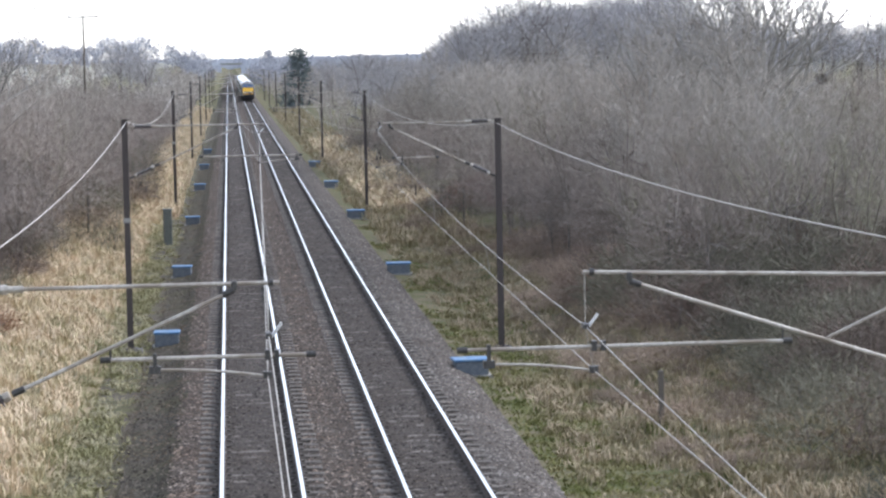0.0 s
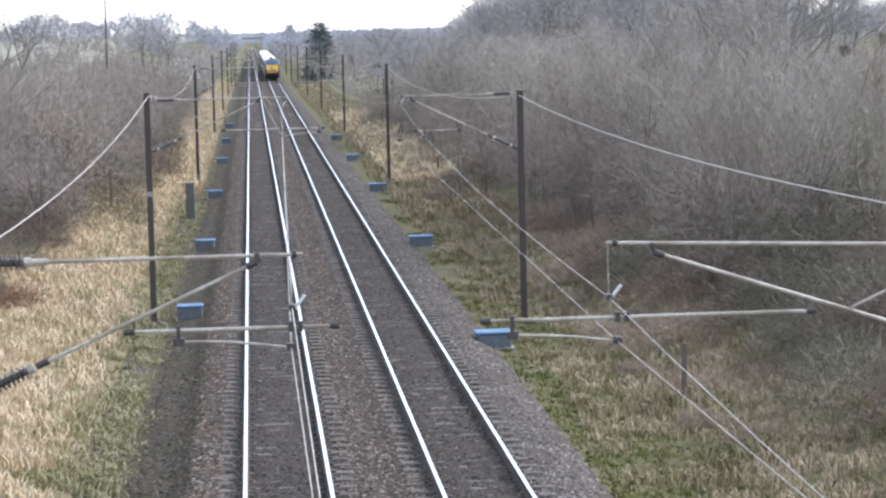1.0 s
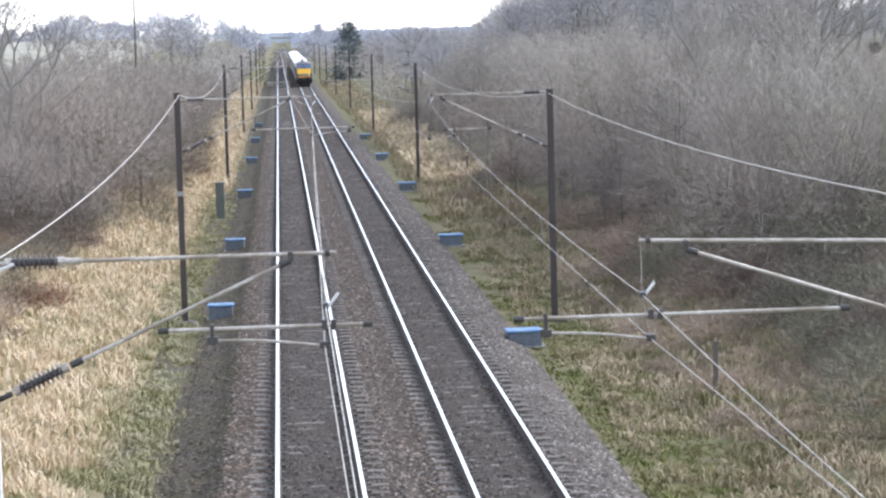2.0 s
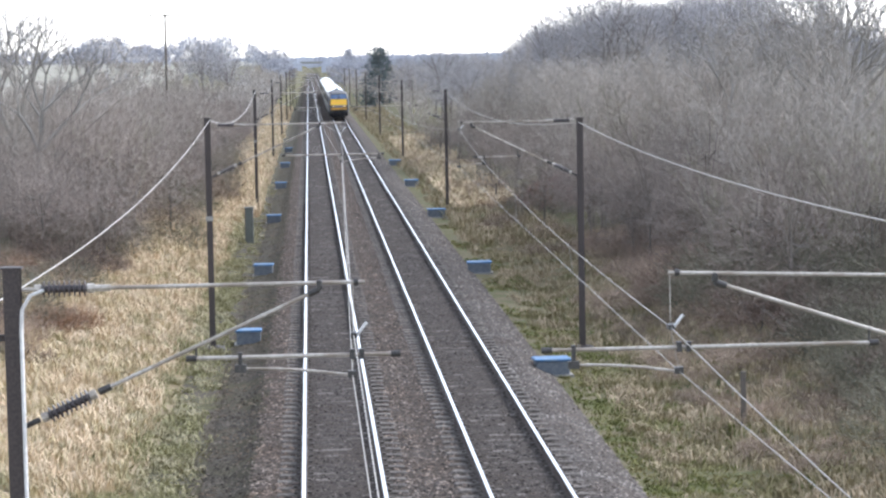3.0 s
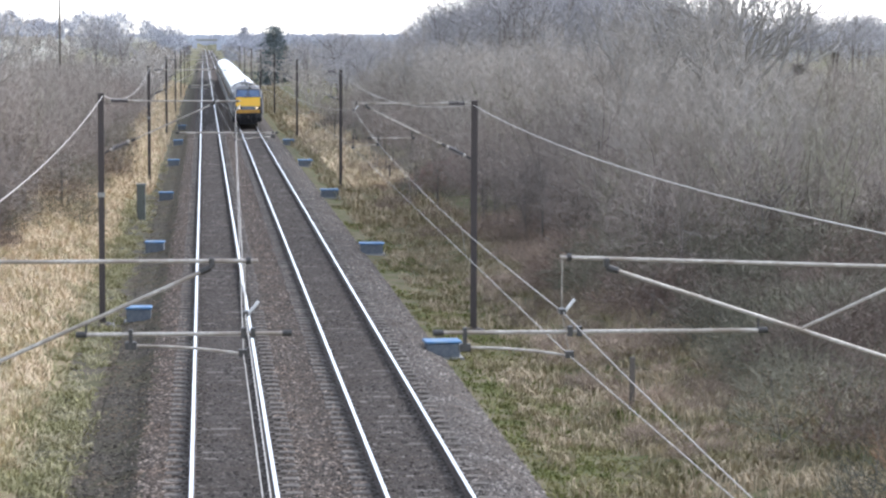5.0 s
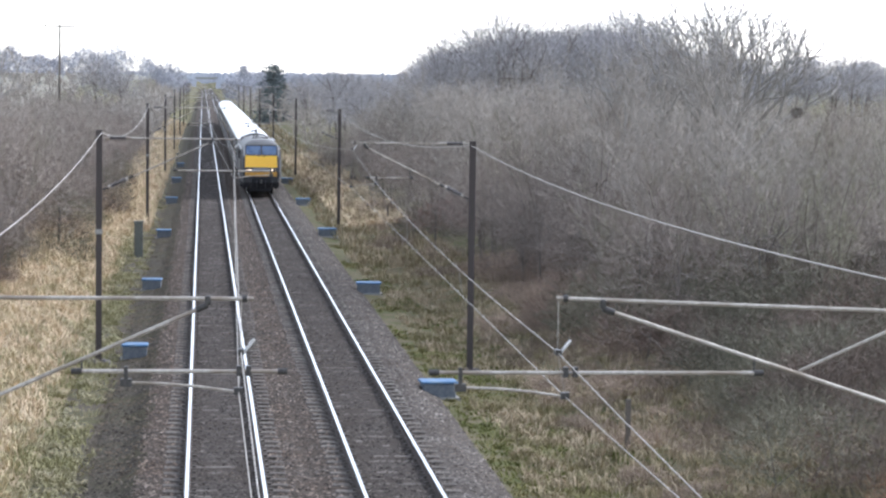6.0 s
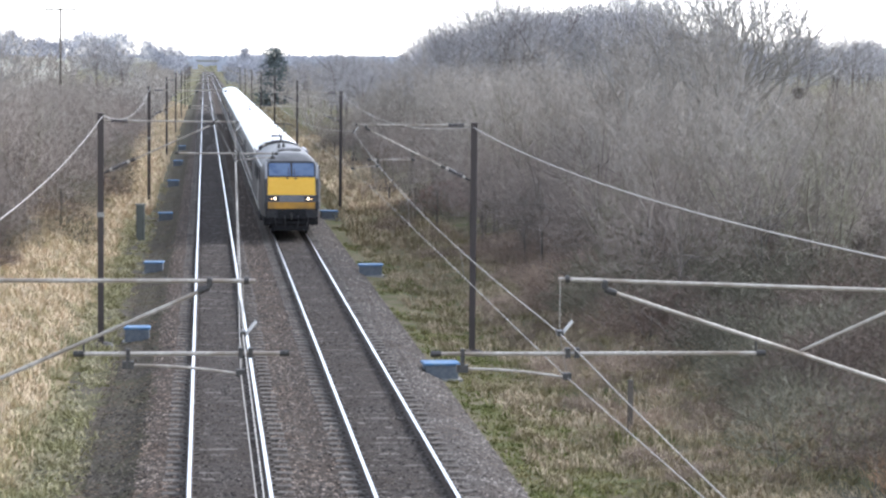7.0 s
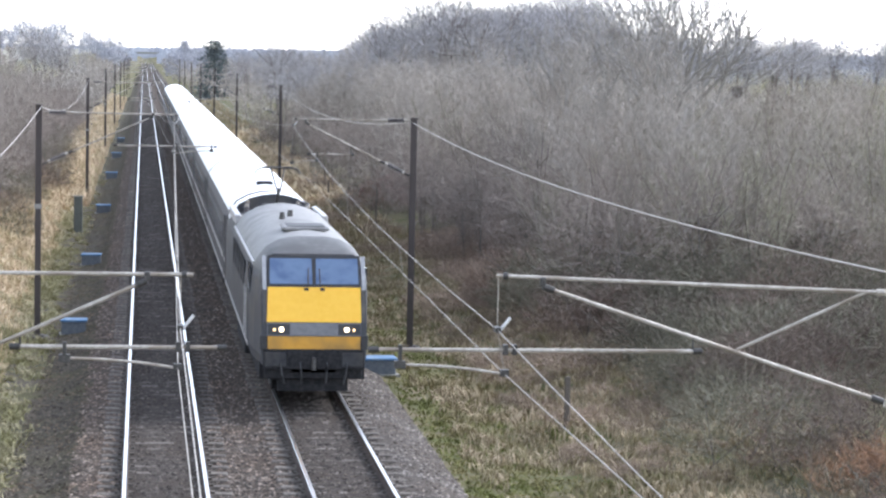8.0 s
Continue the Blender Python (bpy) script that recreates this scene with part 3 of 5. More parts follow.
def build_tracks():
    me = sleeper_mesh()
    co = [(x, y, z) for x in (-1.25, 1.25) for y, z in ((-0.13, -0.36), (-0.125, -0.177), (0.125, -0.177), (0.13, -0.36))]
    fa = [(0, 1, 5, 4), (1, 2, 6, 5), (2, 3, 7, 6), (0, 3, 2, 1), (4, 5, 6, 7)]
    for c in (LEFT_T, RIGHT_T):
        tr = thing("railway_track", pose(c, 0, 0), "railway track with bright rails on concrete sleepers", "railway track", "the two tracks")
        web, head = rail_section()
        for s in (-1, 1):
            r = extrude_section("rail", web, -60, 1500, M["rail_web"], tr, s * GAUGE / 2)
            extrude_section("rail_head", head, -60, 1500, M["rail_head"], r, s * GAUGE / 2)["label"] = "polished running surface"
        y = 36.0
        for k in range(220):
            o = new("sleeper", me)
            o.parent = tr
            o.matrix_basis = pose(random.uniform(-0.03, 0.03), y + random.uniform(-0.02, 0.02), random.uniform(-0.008, 0.003), 0, 0, random.uniform(-0.6, 0.6))
            y += 0.71
        vs, fs = [], []
        for k in range(1, 130):
            o = len(vs)
            vs += [(a, b + 36.0 - 0.71 * k, d) for a, b, d in co]
            fs += [tuple(i + o for i in f) for f in fa]
        while y < 480:
            o = len(vs)
            vs += [(a, b + y, d) for a, b, d in co]
            fs += [tuple(i + o for i in f) for f in fa]
            y += 0.71
        tagged(mesh_object("sleeper_row", vs, fs, M["sleeper"], tr), kind="stuff")


# ---- overhead line ----
def insulator(parent, a, b, r=0.055, n=7):
    """A ribbed insulator between two points, turned in one piece, with a metal cap on either end."""
    a, b = Vector(a), Vector(b)
    d = (b - a).normalized()
    u = d.orthogonal().normalized()
    w = d.cross(u)
    prof = [(0.0, 0.0), (0.0, r * 0.45)]
    for k in range(n):
        prof += [((k + 0.3) / n, r * 0.45), ((k + 0.45) / n, r), ((k + 0.6) / n, r), ((k + 0.75) / n, r * 0.45)]
    prof += [(1.0, r * 0.45), (1.0, 0.0)]
    m = 10
    vs = [a.lerp(b, f) + (u * math.cos(i * math.tau / m) + w * math.sin(i * math.tau / m)) * q for f, q in prof for i in range(m)]
    fs = [(k * m + i, k * m + (i + 1) % m, (k + 1) * m + (i + 1) % m, (k + 1) * m + i) for k in range(len(prof) - 1) for i in range(m)]
    ob = mesh_object("insulator", vs, fs, M["insulator"], parent, "ribbed brown porcelain insulator")
    part("end_cap", tubed(a - d * 0.07, a, r * 0.62), M["galv"], ob)
    part("end_cap", tubed(b, b + d * 0.07, r * 0.62), M["galv"], ob)
    return ob


def mast(x, y, top, base, label):
    m = thing("catenary_mast", pose(x, y, base), label, "catenary mast", "masts along the railway")
    h = top - base
    bm = bmesh.new()
    w, t, d = 0.085, 0.014, 0.1
    sec = [(-w, -d), (w, -d), (w, t - d), (t / 2, t - d), (t / 2, d - t), (w, d - t), (w, d), (-w, d), (-w, d - t), (-t / 2, d - t), (-t / 2, t - d), (-w, t - d)]
    low_, high_ = ([bm.verts.new((px, py, z)) for px, py in sec] for z in (0, h))
    for k in range(12):
        bm.faces.new((low_[k], low_[(k + 1) % 12], high_[(k + 1) % 12], high_[k]))
    bm.faces.new(high_)
    part("column", bm, M["mast"], m)
    part("foundation", boxed(-0.35, 0.35, -0.35, 0.35, -0.4, 0.10, bevel=0.04), M["foot"], m, "dirty dark concrete foundation")
    part("base_plate", boxed(-0.2, 0.2, -0.2, 0.2, 0.10, 0.13), M["mast"], m)
    if x < 0:
        part("number_plate", boxed(-0.11, 0.11, -0.115, -0.1, h * 0.56, h * 0.56 + 0.14), M["concrete"], m, "pale plate with no legible marking")
    part("cap", boxed(-0.11, 0.11, -0.11, 0.11, h, h + 0.02), M["mast"], m)
    return m


def arm(m, x, y, base, side, tube_z, tube_x, strut_low, strut_x, reg0, reg1, reg_z, brk_x, wire_x, wire_z, mess_x, mess_z, brace=None, root_z=None):
    """The cantilever on a mast; places across the railway and heights as in the world. side: 1 where the mast stands on the left."""
    def at(px, pz, dy=0.0):
        return (px - x, dy, pz - base)
    r = 0.0215
    face = x + side * 0.1
    root_z = tube_z if root_z is None else root_z

    def tz(px):
        return root_z + (tube_z - root_z) * (px - face) / (tube_x - face)
    top = part("top_tube", tubed(at(face + side * 0.9, tz(face + side * 0.9)), at(tube_x, tube_z), r), M["galv"], m)
    insulator(m, at(face + side * 0.2, tz(face + side * 0.2)), at(face + side * 0.68, tz(face + side * 0.68)), 0.085, 9)
    part("tube_link", tubed(at(face, root_z), at(face + side * 0.14, tz(face + side * 0.14)), 0.022), M["galv"], m)
    part("tube_socket", tubed(at(face + side * 0.74, tz(face + side * 0.74)), at(face + side * 0.92, tz(face + side * 0.92)), 0.036), M["galv"], m)
    a, b = Vector(at(face, strut_low)), Vector(at(strut_x, tube_z - (0.08 if side > 0 else 0.12)))
    d = (b - a).normalized()
    part("strut", tubed(a + d * 0.95, b, r), M["galv"], m)
    insulator(m, a + d * 0.26, a + d * 0.74, 0.085, 9)
    part("strut_foot", tubed(a, a + d * 0.16, 0.03), M["clamp"], m)
    part("strut_socket", tubed(a + d * 0.84, a + d * 0.98, 0.038), M["clamp"], m)
    part("strut_eye", tubed(b - d * 0.10, b + d * 0.03, 0.036), M["clamp"], m)
    part("strut_clamp", boxed(b.x + side * 0.03 - 0.03, b.x + side * 0.03 + 0.03, -0.04, 0.04, b.z + 0.01, b.z + 0.11, bevel=0.012), M["clamp"], m)
    reg = part("registration_tube", tubed(at(reg0, reg_z), at(reg1, reg_z), 0.022), M["galv"], m)
    part("end_fitting", tubed(at(reg0, reg_z), at(reg0 - 0.11, reg_z), 0.034), M["clamp"], reg)
    part("end_fitting", tubed(at(reg1, reg_z), at(reg1 + 0.1, reg_z), 0.034), M["clamp"], reg)
    hang = reg0 if side > 0 else reg1
    sx = face + side * (abs(hang - face))
    k = (sx - (a.x + x)) / ((b.x - a.x) or 1)
    hz = a.z + base + (b.z - a.z) * k
    if abs(hz - reg_z) > 0.04:
        part("hanger", tubed(at(hang, reg_z), at(hang, hz), 0.012, n=5), M["clamp"], m)
    part("drop_bracket", box(boxed(*sorted((brk_x - x - 0.02, brk_x - x + 0.02)), -0.03, 0.03, wire_z - base + 0.08, reg_z - base + 0.05), brk_x - x - 0.06, brk_x - x + 0.06, -0.04, 0.04, wire_z - base + 0.06, wire_z - base + 0.14), M["clamp"], reg)
    pts = []
    for i in range(7):
        f = i / 6
        pts.append(at(brk_x + (wire_x - brk_x) * f, wire_z + 0.10 * (1 - f) + 0.025 * math.sin(f * math.pi)))
    steady = sweep("steady_arm", pts, 0.016, M["galv"], reg, 6)
    part("contact_clip", boxed(wire_x - x - 0.05, wire_x - x + 0.04, -0.05, 0.05, wire_z - base - 0.02, wire_z - base + 0.05), M["clamp"], reg)
    for cx in (wire_x, wire_x + 0.1):
        part("tube_clamp", boxed(cx - x - 0.025, cx - x + 0.025, -0.05, 0.05, reg_z - base - 0.045, reg_z - base + 0.06), M["clamp"], reg)
    part("suspension_link", tubed(at(mess_x, tube_z), at(mess_x, mess_z + 0.05), 0.005, n=5), M["wire"], top)
    cl = boxed(mess_x - x - 0.03, mess_x - x + 0.03, -0.09, 0.09, mess_z - base - 0.025, mess_z - base + 0.03)
    part("messenger_clamp", cl, M["clamp"], top)
    part("stirrup", tubed(at(mess_x + 0.02, mess_z - 0.02), at(mess_x + 0.14, mess_z + 0.13), 0.018, n=6), M["lead"], top, "bright bent stirrup")
    if brace:
        part("brace", tubed(at(brace[0], brace[1]), at(brace[2], brace[3]), 0.018), M["galv"], m)
    part("tube_ring", tubed(at(tube_x - side * 0.12, tube_z), at(tube_x - side * 0.07, tube_z), 0.04), M["clamp"], top)


SPANS = [25.1, 70.5, 138.0, 203.0, 268.0, 333.0, 398.0, 463.0, 528.0]
LEFT_WIRE = [(0.38, 4.63, 0.40, 5.06), (0.90, 4.95, 0.90, 5.85), (0.25, 5.0, 0.25, 5.9)]
RIGHT_WIRE = [(3.86, 4.58, 3.77, 5.06), (4.36, 4.72, 4.38, 5.84), (3.70, 4.95, 3.70, 5.9)]


def stations(table, x):
    rows = list(table)
    while len(rows) < len(SPANS):
        k = len(rows)
        s = 0.23 if k % 2 else -0.23
        rows.append((x + s, 5.05, x + s, 5.9))
    return rows


def build_overhead():
    lw, rw = stations(LEFT_WIRE, LEFT_T), stations(RIGHT_WIRE, RIGHT_T)
    lab = "dark weathered steel catenary mast with a galvanised cantilever arm"
    tops = {-1: [], 1: []}
    for k, y in enumerate(SPANS):
        wx, wz, mx, mz = lw[k]
        if k == 0:
            m = mast(-3.16, y, 5.84, -0.6, lab)
            arm(m, -3.16, y, -0.6, 1, 5.62, 0.53, 4.18, 0.02, -1.26, 0.79, 4.85, -0.80, wx, wz, mx, mz)
            part("cable_bracket", box(boxed(-0.86, -0.1, -0.04, 0.04, 5.68, 5.75), -0.86, -0.80, -0.04, 0.04, 5.66, 5.79), M["mast"], m)
            tops[-1].append((-3.98, y, 5.15))
            sweep("down_lead", [(0.34, -0.13, 6.22), (0.2, -0.14, 6.17), (0.11, -0.13, 6.02), (0.095, -0.12, 5.8), (0.095, -0.12, 0.2)], 0.021, M["lead"], m, 6, "pale earthing lead down the mast")
        else:
            push = k % 2 == 1
            x = -3.02 if k == 1 else -3.15
            m = mast(x, y, 6.3, -0.55, lab)
            arm(m, x, y, -0.55, 1, 6.10, mx + 0.15, 4.58, mx - 0.65, -0.75, wx + 1.16 if push else wx + 0.35, wz + 0.22, wx + 1.1 if push else wx - 1.1, wx, wz, mx, mz)
            tops[-1].append((x + 0.07, y, 6.25))
        wx, wz, mx, mz = rw[k]
        if k == 0:
            m = mast(8.95, y, 6.0, -0.85, lab)
            arm(m, 8.95, y, -0.85, -1, 5.64, 3.75, 4.04, 4.28, 2.50, 5.91, 4.84, 2.73, wx, wz, mx, mz, (6.4, 4.86, 7.82, 5.50), 5.47)
            tops[1].append((8.14, y, 5.70))
        else:
            push = k % 2 == 0
            x = 7.97 if k == 1 else 7.85
            m = mast(x, y, 6.1, -0.8, lab)
            arm(m, x, y, -0.8, -1, 6.04, mx - 0.02, 4.40, mx + 0.40, wx - 1.2 if push else wx + 0.55, 6.1, wz + 0.29, wx - 1.1 if push else wx + 0.75, wx, wz, mx, mz)
            tops[1].append((x - 0.05, y, 5.99))
    # the running wires and the conductors slung from mast top to mast top
    for rows, c in ((lw, LEFT_T), (rw, RIGHT_T)):
        w = thing("overhead_line", pose(0, 0, 0), "grey overhead contact wire hung from a sagging messenger wire", "overhead line", "overhead lines")
        con, mes = [], []
        ys = [-20.0] + SPANS
        cx = [(rows[0][0] + (c - rows[0][0]) * 0.5, rows[0][1] - 0.02, rows[0][2], rows[0][3] - 0.03)] + rows
        for k in range(len(ys) - 1):
            span = ys[k + 1] - ys[k]
            for i in range(12):
                f = i / 12
                y = ys[k] + span * f
                sag = 4 * f * (1 - f)
                con.append((cx[k][0] + (cx[k + 1][0] - cx[k][0]) * f, y, cx[k][1] + (cx[k + 1][1] - cx[k][1]) * f))
                zs = cx[k][3] + (cx[k + 1][3] - cx[k][3]) * f
                dip = (0.15 if c < 2 else 0.45) if k < 1 else ((0.24 if c < 2 else 0.29) if k == 1 else 0.55)
                mes.append((cx[k][2] + (cx[k + 1][2] - cx[k][2]) * f, y, zs - dip * sag))
        sweep("contact_wire", con, 0.0056, M["wire"], w)
        sweep("messenger_wire", mes, 0.0062, M["wire"], w)
        for k in range(12, len(con), 3):
            if k < 40:
                part("dropper", tubed(con[k], mes[k], 0.005, n=4), M["wire"], w)
    for s in (-1, 1):
        w = thing("return_conductor", pose(0, 0, 0), "grey return conductor cable slung between the mast tops", "cable", "return conductors")
        pts = tops[s]
        first = (pts[0][0] + s * 0.3, 2.0, pts[0][2] - 0.1)
        pts = [first] + pts
        line = []
        for k in range(len(pts) - 1):
            for i in range(14):
                f = i / 14
                p = Vector(pts[k]).lerp(Vector(pts[k + 1]), f)
                p.z -= 4 * f * (1 - f) * ((0.52 if s < 0 else 0.36) if k == 1 else 0.7 if k > 1 else 0.1)
                line.append(p)
        sweep("cable", line, 0.0125, M["wire"], w)


# ---- trackside boxes ----
def trackside_box():
    b = thing("trackside_box", pose(-2.0, 72.0, -0.58), "blue-lidded trackside equipment box beside the track", "equipment box", "blue trackside boxes")
    part("casing", boxed(-0.36, 0.36, -0.28, 0.28, -0.05, 0.40, bevel=0.02), M["blue_dark"], b, "dark blue casing")
    lid = part("lid", boxed(-0.40, 0.40, -0.33, 0.33, 0.40, 0.47, bevel=0.02), M["blue"], b, "faded blue lid")
    part("hinge", box(boxed(-0.25, -0.17, 0.32, 0.35, 0.38, 0.44), 0.17, 0.25, 0.32, 0.35, 0.38, 0.44), M["clamp"], lid)
    part("plinth", boxed(-0.44, 0.44, -0.36, 0.36, -0.2, 0.03), M["concrete"], b, "low concrete plinth")
    return b


def build_boxes():
    b = trackside_box()
    for x, y, r in [(-2.06, 39.6, 2), (-1.98, 95.2, -3), (-2.01, 125.7, 2), (-2.02, 159.3, 0), (-2.05, 190, 1), (-2.05, 222, 1),
                    (6.35, 63.7, 3), (6.60, 94.6, -2), (6.70, 128.5, 4), (6.72, 160, 0), (6.75, 192, 0)]:
        o = copy_thing(b, pose(x, y, -0.58 if x < 0 else -0.62, 0, 0, r))
        if x > 0:
            o.scale = (1.25, 1.1, 1.0)
    c = thing("trackside_cabinet", pose(-2.95, 112, -0.62), "narrow grey-green trackside cabinet on the cess", "cabinet")
    part("body", boxed(-0.2, 0.2, -0.2, 0.2, 0, 1.72, bevel=0.015), M["cabinet"], c)
    part("roof", boxed(-0.24, 0.24, -0.24, 0.24, 1.72, 1.77, bevel=0.01), M["cabinet"], c)
    d = part("door", boxed(-0.17, 0.17, -0.225, -0.203, 0.08, 1.66), M["cabinet"], c)
    part("handle", boxed(0.10, 0.13, -0.25, -0.226, 0.85, 1.0), M["clamp"], d)


# ---- the train ----
SECTION = [(0.965, 0.92), (1.0, 1.15), (1.0, 2.45), (0.975, 2.85), (0.90, 3.18), (0.74, 3.45), (0.52, 3.62), (0.26, 3.72), (0.0, 3.76)]


def loft(stations_, close=True, z_lo=None, z_hi=None, grow=0.0):
    """A body from stations (y, half width, roof height) over the shared vehicle section; only the band between z_lo and z_hi where given."""
    bm = bmesh.new()
    half = [p for p in SECTION]
    if z_lo is not None:
        def xz(z):
            for (a, b), (c, d) in zip(SECTION, SECTION[1:]):
                if b <= z <= d:
                    return a + (c - a) * (z - b) / (d - b)
            return 0.0
        half = [(xz(z_lo), z_lo)] + [p for p in SECTION if z_lo < p[1] < z_hi] + ([(xz(z_hi), z_hi)] if z_hi < 3.76 else [(0.0, 3.76)])
    rings = []
    for y, w, top in stations_:
        right = [((a * w) + grow, min(z, top) + (grow if z > 3.3 else 0)) for a, z in half]
        left = [(-x, z) for x, z in reversed(right)]
        rings.append([bm.verts.new((x, y, z)) for x, z in right + (left[1:] if half[-1][0] == 0 else left)])
    n = len(rings[0])
    full = z_lo is None
    for a, b in zip(rings, rings[1:]):
        for k in range(n if full else n - 1):
            j = (k + 1) % n
            bm.faces.new((a[k], a[j], b[j], b[k]))
    if close and full:
        bm.faces.new(rings[0][::-1])
        bm.faces.new(rings[-1])
    bmesh.ops.recalc_face_normals(bm, faces=bm.faces)
    return bm


NOSE = [(0.0, 1.28), (0.02, 1.60), (0.28, 2.70), (0.72, 3.38), (1.2, 3.52), (1.9, 3.66), (2.7, 3.76)]


def nose_y(z):
    for (y0, z0), (y1, z1) in zip(NOSE, NOSE[1:]):
        if z <= z1:
            return y0 + (y1 - y0) * (z - z0) / (z1 - z0)
    return NOSE[-1][0]


def plate(x0, x1, z0, z1, out=0.012, thick=0.03, taper=0.0, steps=4):
    """A plate that follows the slope of the nose."""
    bm = bmesh.new()
    rows = []
    for i in range(steps + 1):
        z = z0 + (z1 - z0) * i / steps
        k = taper * i / steps
        y = nose_y(z)
        rows.append([bm.verts.new((x, yy, z)) for x, yy in ((x0 + k, y - out), (x1 - k, y - out), (x1 - k, y - out + thick), (x0 + k, y - out + thick))])
    for a, b in zip(rows, rows[1:]):
        for k in range(4):
            j = (k + 1) % 4
            bm.faces.new((a[k], a[j], b[j], b[k]))
    bm.faces.new(rows[0][::-1])
    bm.faces.new(rows[-1])
    bmesh.ops.recalc_face_normals(bm, faces=bm.faces)
    return bm


def bogie(parent, y):
    b = part("bogie", box(box(boxed(-1.12, -0.98, y - 1.7, y + 1.7, 0.38, 0.72), 0.98, 1.12, y - 1.7, y + 1.7, 0.38, 0.72), -1.0, 1.0, y - 0.3, y + 0.3, 0.4, 0.8), M["under"], parent, "oily black bogie frame")
    for dy in (-1.5, 1.5):
        bm = bmesh.new()
        for s in (-1, 1):
            tube(bm, (s * 0.70, y + dy, 0.50), (s * 0.82, y + dy, 0.50), 0.50, n=20)
        tube(bm, (-0.7, y + dy, 0.5), (0.7, y + dy, 0.5), 0.08)
        part("wheelset", bm, M["under"], b)
    return b


def locomotive():
    e = thing("locomotive", pose(RIGHT_T, 55, 0), "dark grey electric locomotive with a yellow front and raised pantograph", "locomotive")
    st = [(0.0, 1.17, 1.20), (0.02, 1.19, 1.60), (0.28, 1.21, 2.70), (0.72, 1.25, 3.38), (1.2, 1.30, 3.52), (1.9, 1.35, 3.66), (2.7, 1.37, 3.76), (13.4, 1.37, 3.76)]
    part("body", loft(st), M["navy"], e, "dark grey painted body")
    # the pantograph well is a lower deck between the two cantrails at the rear
    well = [(13.4, 1.37, 3.20), (17.6, 1.37, 3.20)]
    part("well_deck", loft(well), M["well_floor"], e, "dark pantograph well")
    part("rear_body", loft([(17.6, 1.37, 3.76), (18.9, 1.37, 3.76)]), M["navy"], e)
    for s in (-1, 1):
        part("cantrail", boxed(s * 1.22 - 0.09, s * 1.22 + 0.09, 13.4, 17.6, 3.15, 3.42, bevel=0.03), M["stripe"], e, "pale roof edge rail")
    # darker panel from the windscreen back to y = 2.1, lighter roof behind
    part("brow", loft([(0.74, 1.25, 3.385), (1.2, 1.30, 3.52), (1.9, 1.35, 3.66), (2.1, 1.355, 3.685)], z_lo=3.0, z_hi=3.76, grow=0.012), M["brow"], e, "dark brow above the windscreen", True)
    part("roof_panel", loft([(2.1, 1.355, 3.685), (2.7, 1.37, 3.76), (13.38, 1.37, 3.76)], z_lo=3.0, z_hi=3.76, grow=0.012), M["loco_roof"], e, "mid-grey locomotive roof", True)
    for s in (-1, 1):
        part("roof_edge_strip", boxed(s * 1.30 - 0.03, s * 1.30 + 0.03, 2.2, 13.4, 3.05, 3.11, bevel=0.01), M["stripe"], e, "pale strip along the roof edge")
    part("rear_roof_panel", loft([(17.62, 1.37, 3.76), (18.88, 1.37, 3.76)], z_lo=3.0, z_hi=3.76, grow=0.012), M["roof"], e, "rear roof, near white with sky glare put into its colour")
    part("roof_hatch", boxed(-0.55, 0.55, 3.2, 4.6, 3.74, 3.83, bevel=0.03), M["loco_roof"], e)
    part("roof_grille", boxed(-0.45, 0.45, 3.35, 4.45, 3.83, 3.845), M["black"], e)
    for x, y in ((-0.35, 7.2), (-0.1, 8.0)):
        part("roof_horn", tubed((x, y, 3.74), (x, y, 3.92), 0.08, 0.06), M["clamp"], e)
    # front
    part("front_panel", plate(-1.07, 1.07, 1.90, 2.68, 0.016, 0.04, 0.02), M["yellow"], e, "bright yellow front panel")
    part("lower_panel", plate(-1.05, 1.05, 1.30, 1.585, 0.02, 0.05), M["yellow_lower"], e, "darker, patchy yellow lower panel")
    part("panel_seam", plate(-1.06, 1.06, 1.588, 1.60, 0.014, 0.02), M["black"], e)
    part("grille_plate", plate(-0.5, 0.5, 1.63, 1.86, 0.02, 0.015), M["valance"], e, "grey grille plate between the lamps")
    band = part("lamp_band", plate(-1.06, 1.06, 1.60, 1.885, 0.012, 0.03), M["valance"], e, "grey lamp band")
    for s in (-1, 1):
        h = part("lamp_housing", plate(s * 0.80 - 0.25, s * 0.80 + 0.25, 1.62, 1.865, 0.022, 0.02), M["black"], e)
        y = nose_y(1.745)
        part("headlamp", tubed((s * 0.74, y - 0.022, 1.745), (s * 0.74, y - 0.06, 1.74), 0.055, n=16), M["lamp_white"], h, "lit white headlamp")
        part("marker_lamp", tubed((s * 0.90, y - 0.022, 1.735), (s * 0.90, y - 0.05, 1.73), 0.03, n=12), M["lamp_warm"], h, "lit marker lamp")
    for s in (-1, 1):
        part("pillar", plate(*sorted((s * 1.085, s * 1.17)), 2.62, 3.34, 0.02, 0.10, 0.0), M["pillar"], e, "light grey windscreen pillar")
        part("corner_panel", plate(*sorted((s * 1.075, s * 1.165)), 1.90, 2.62, 0.012, 0.05, 0.0), M["coach_side"], e)
    frame_ = part("windscreen_frame", plate(-1.08, 1.08, 2.70, 3.36, 0.008, 0.03, 0.03), M["black"], e, "black windscreen surround")
    for x0, x1 in ((-1.01, -0.04), (0.04, 1.01)):
        p = part("windscreen", plate(x0, x1, 2.75, 3.30, 0.016, 0.012, 0.01), M["glass"], frame_, "windscreen pane with the sky's reflection put into its blue colour")
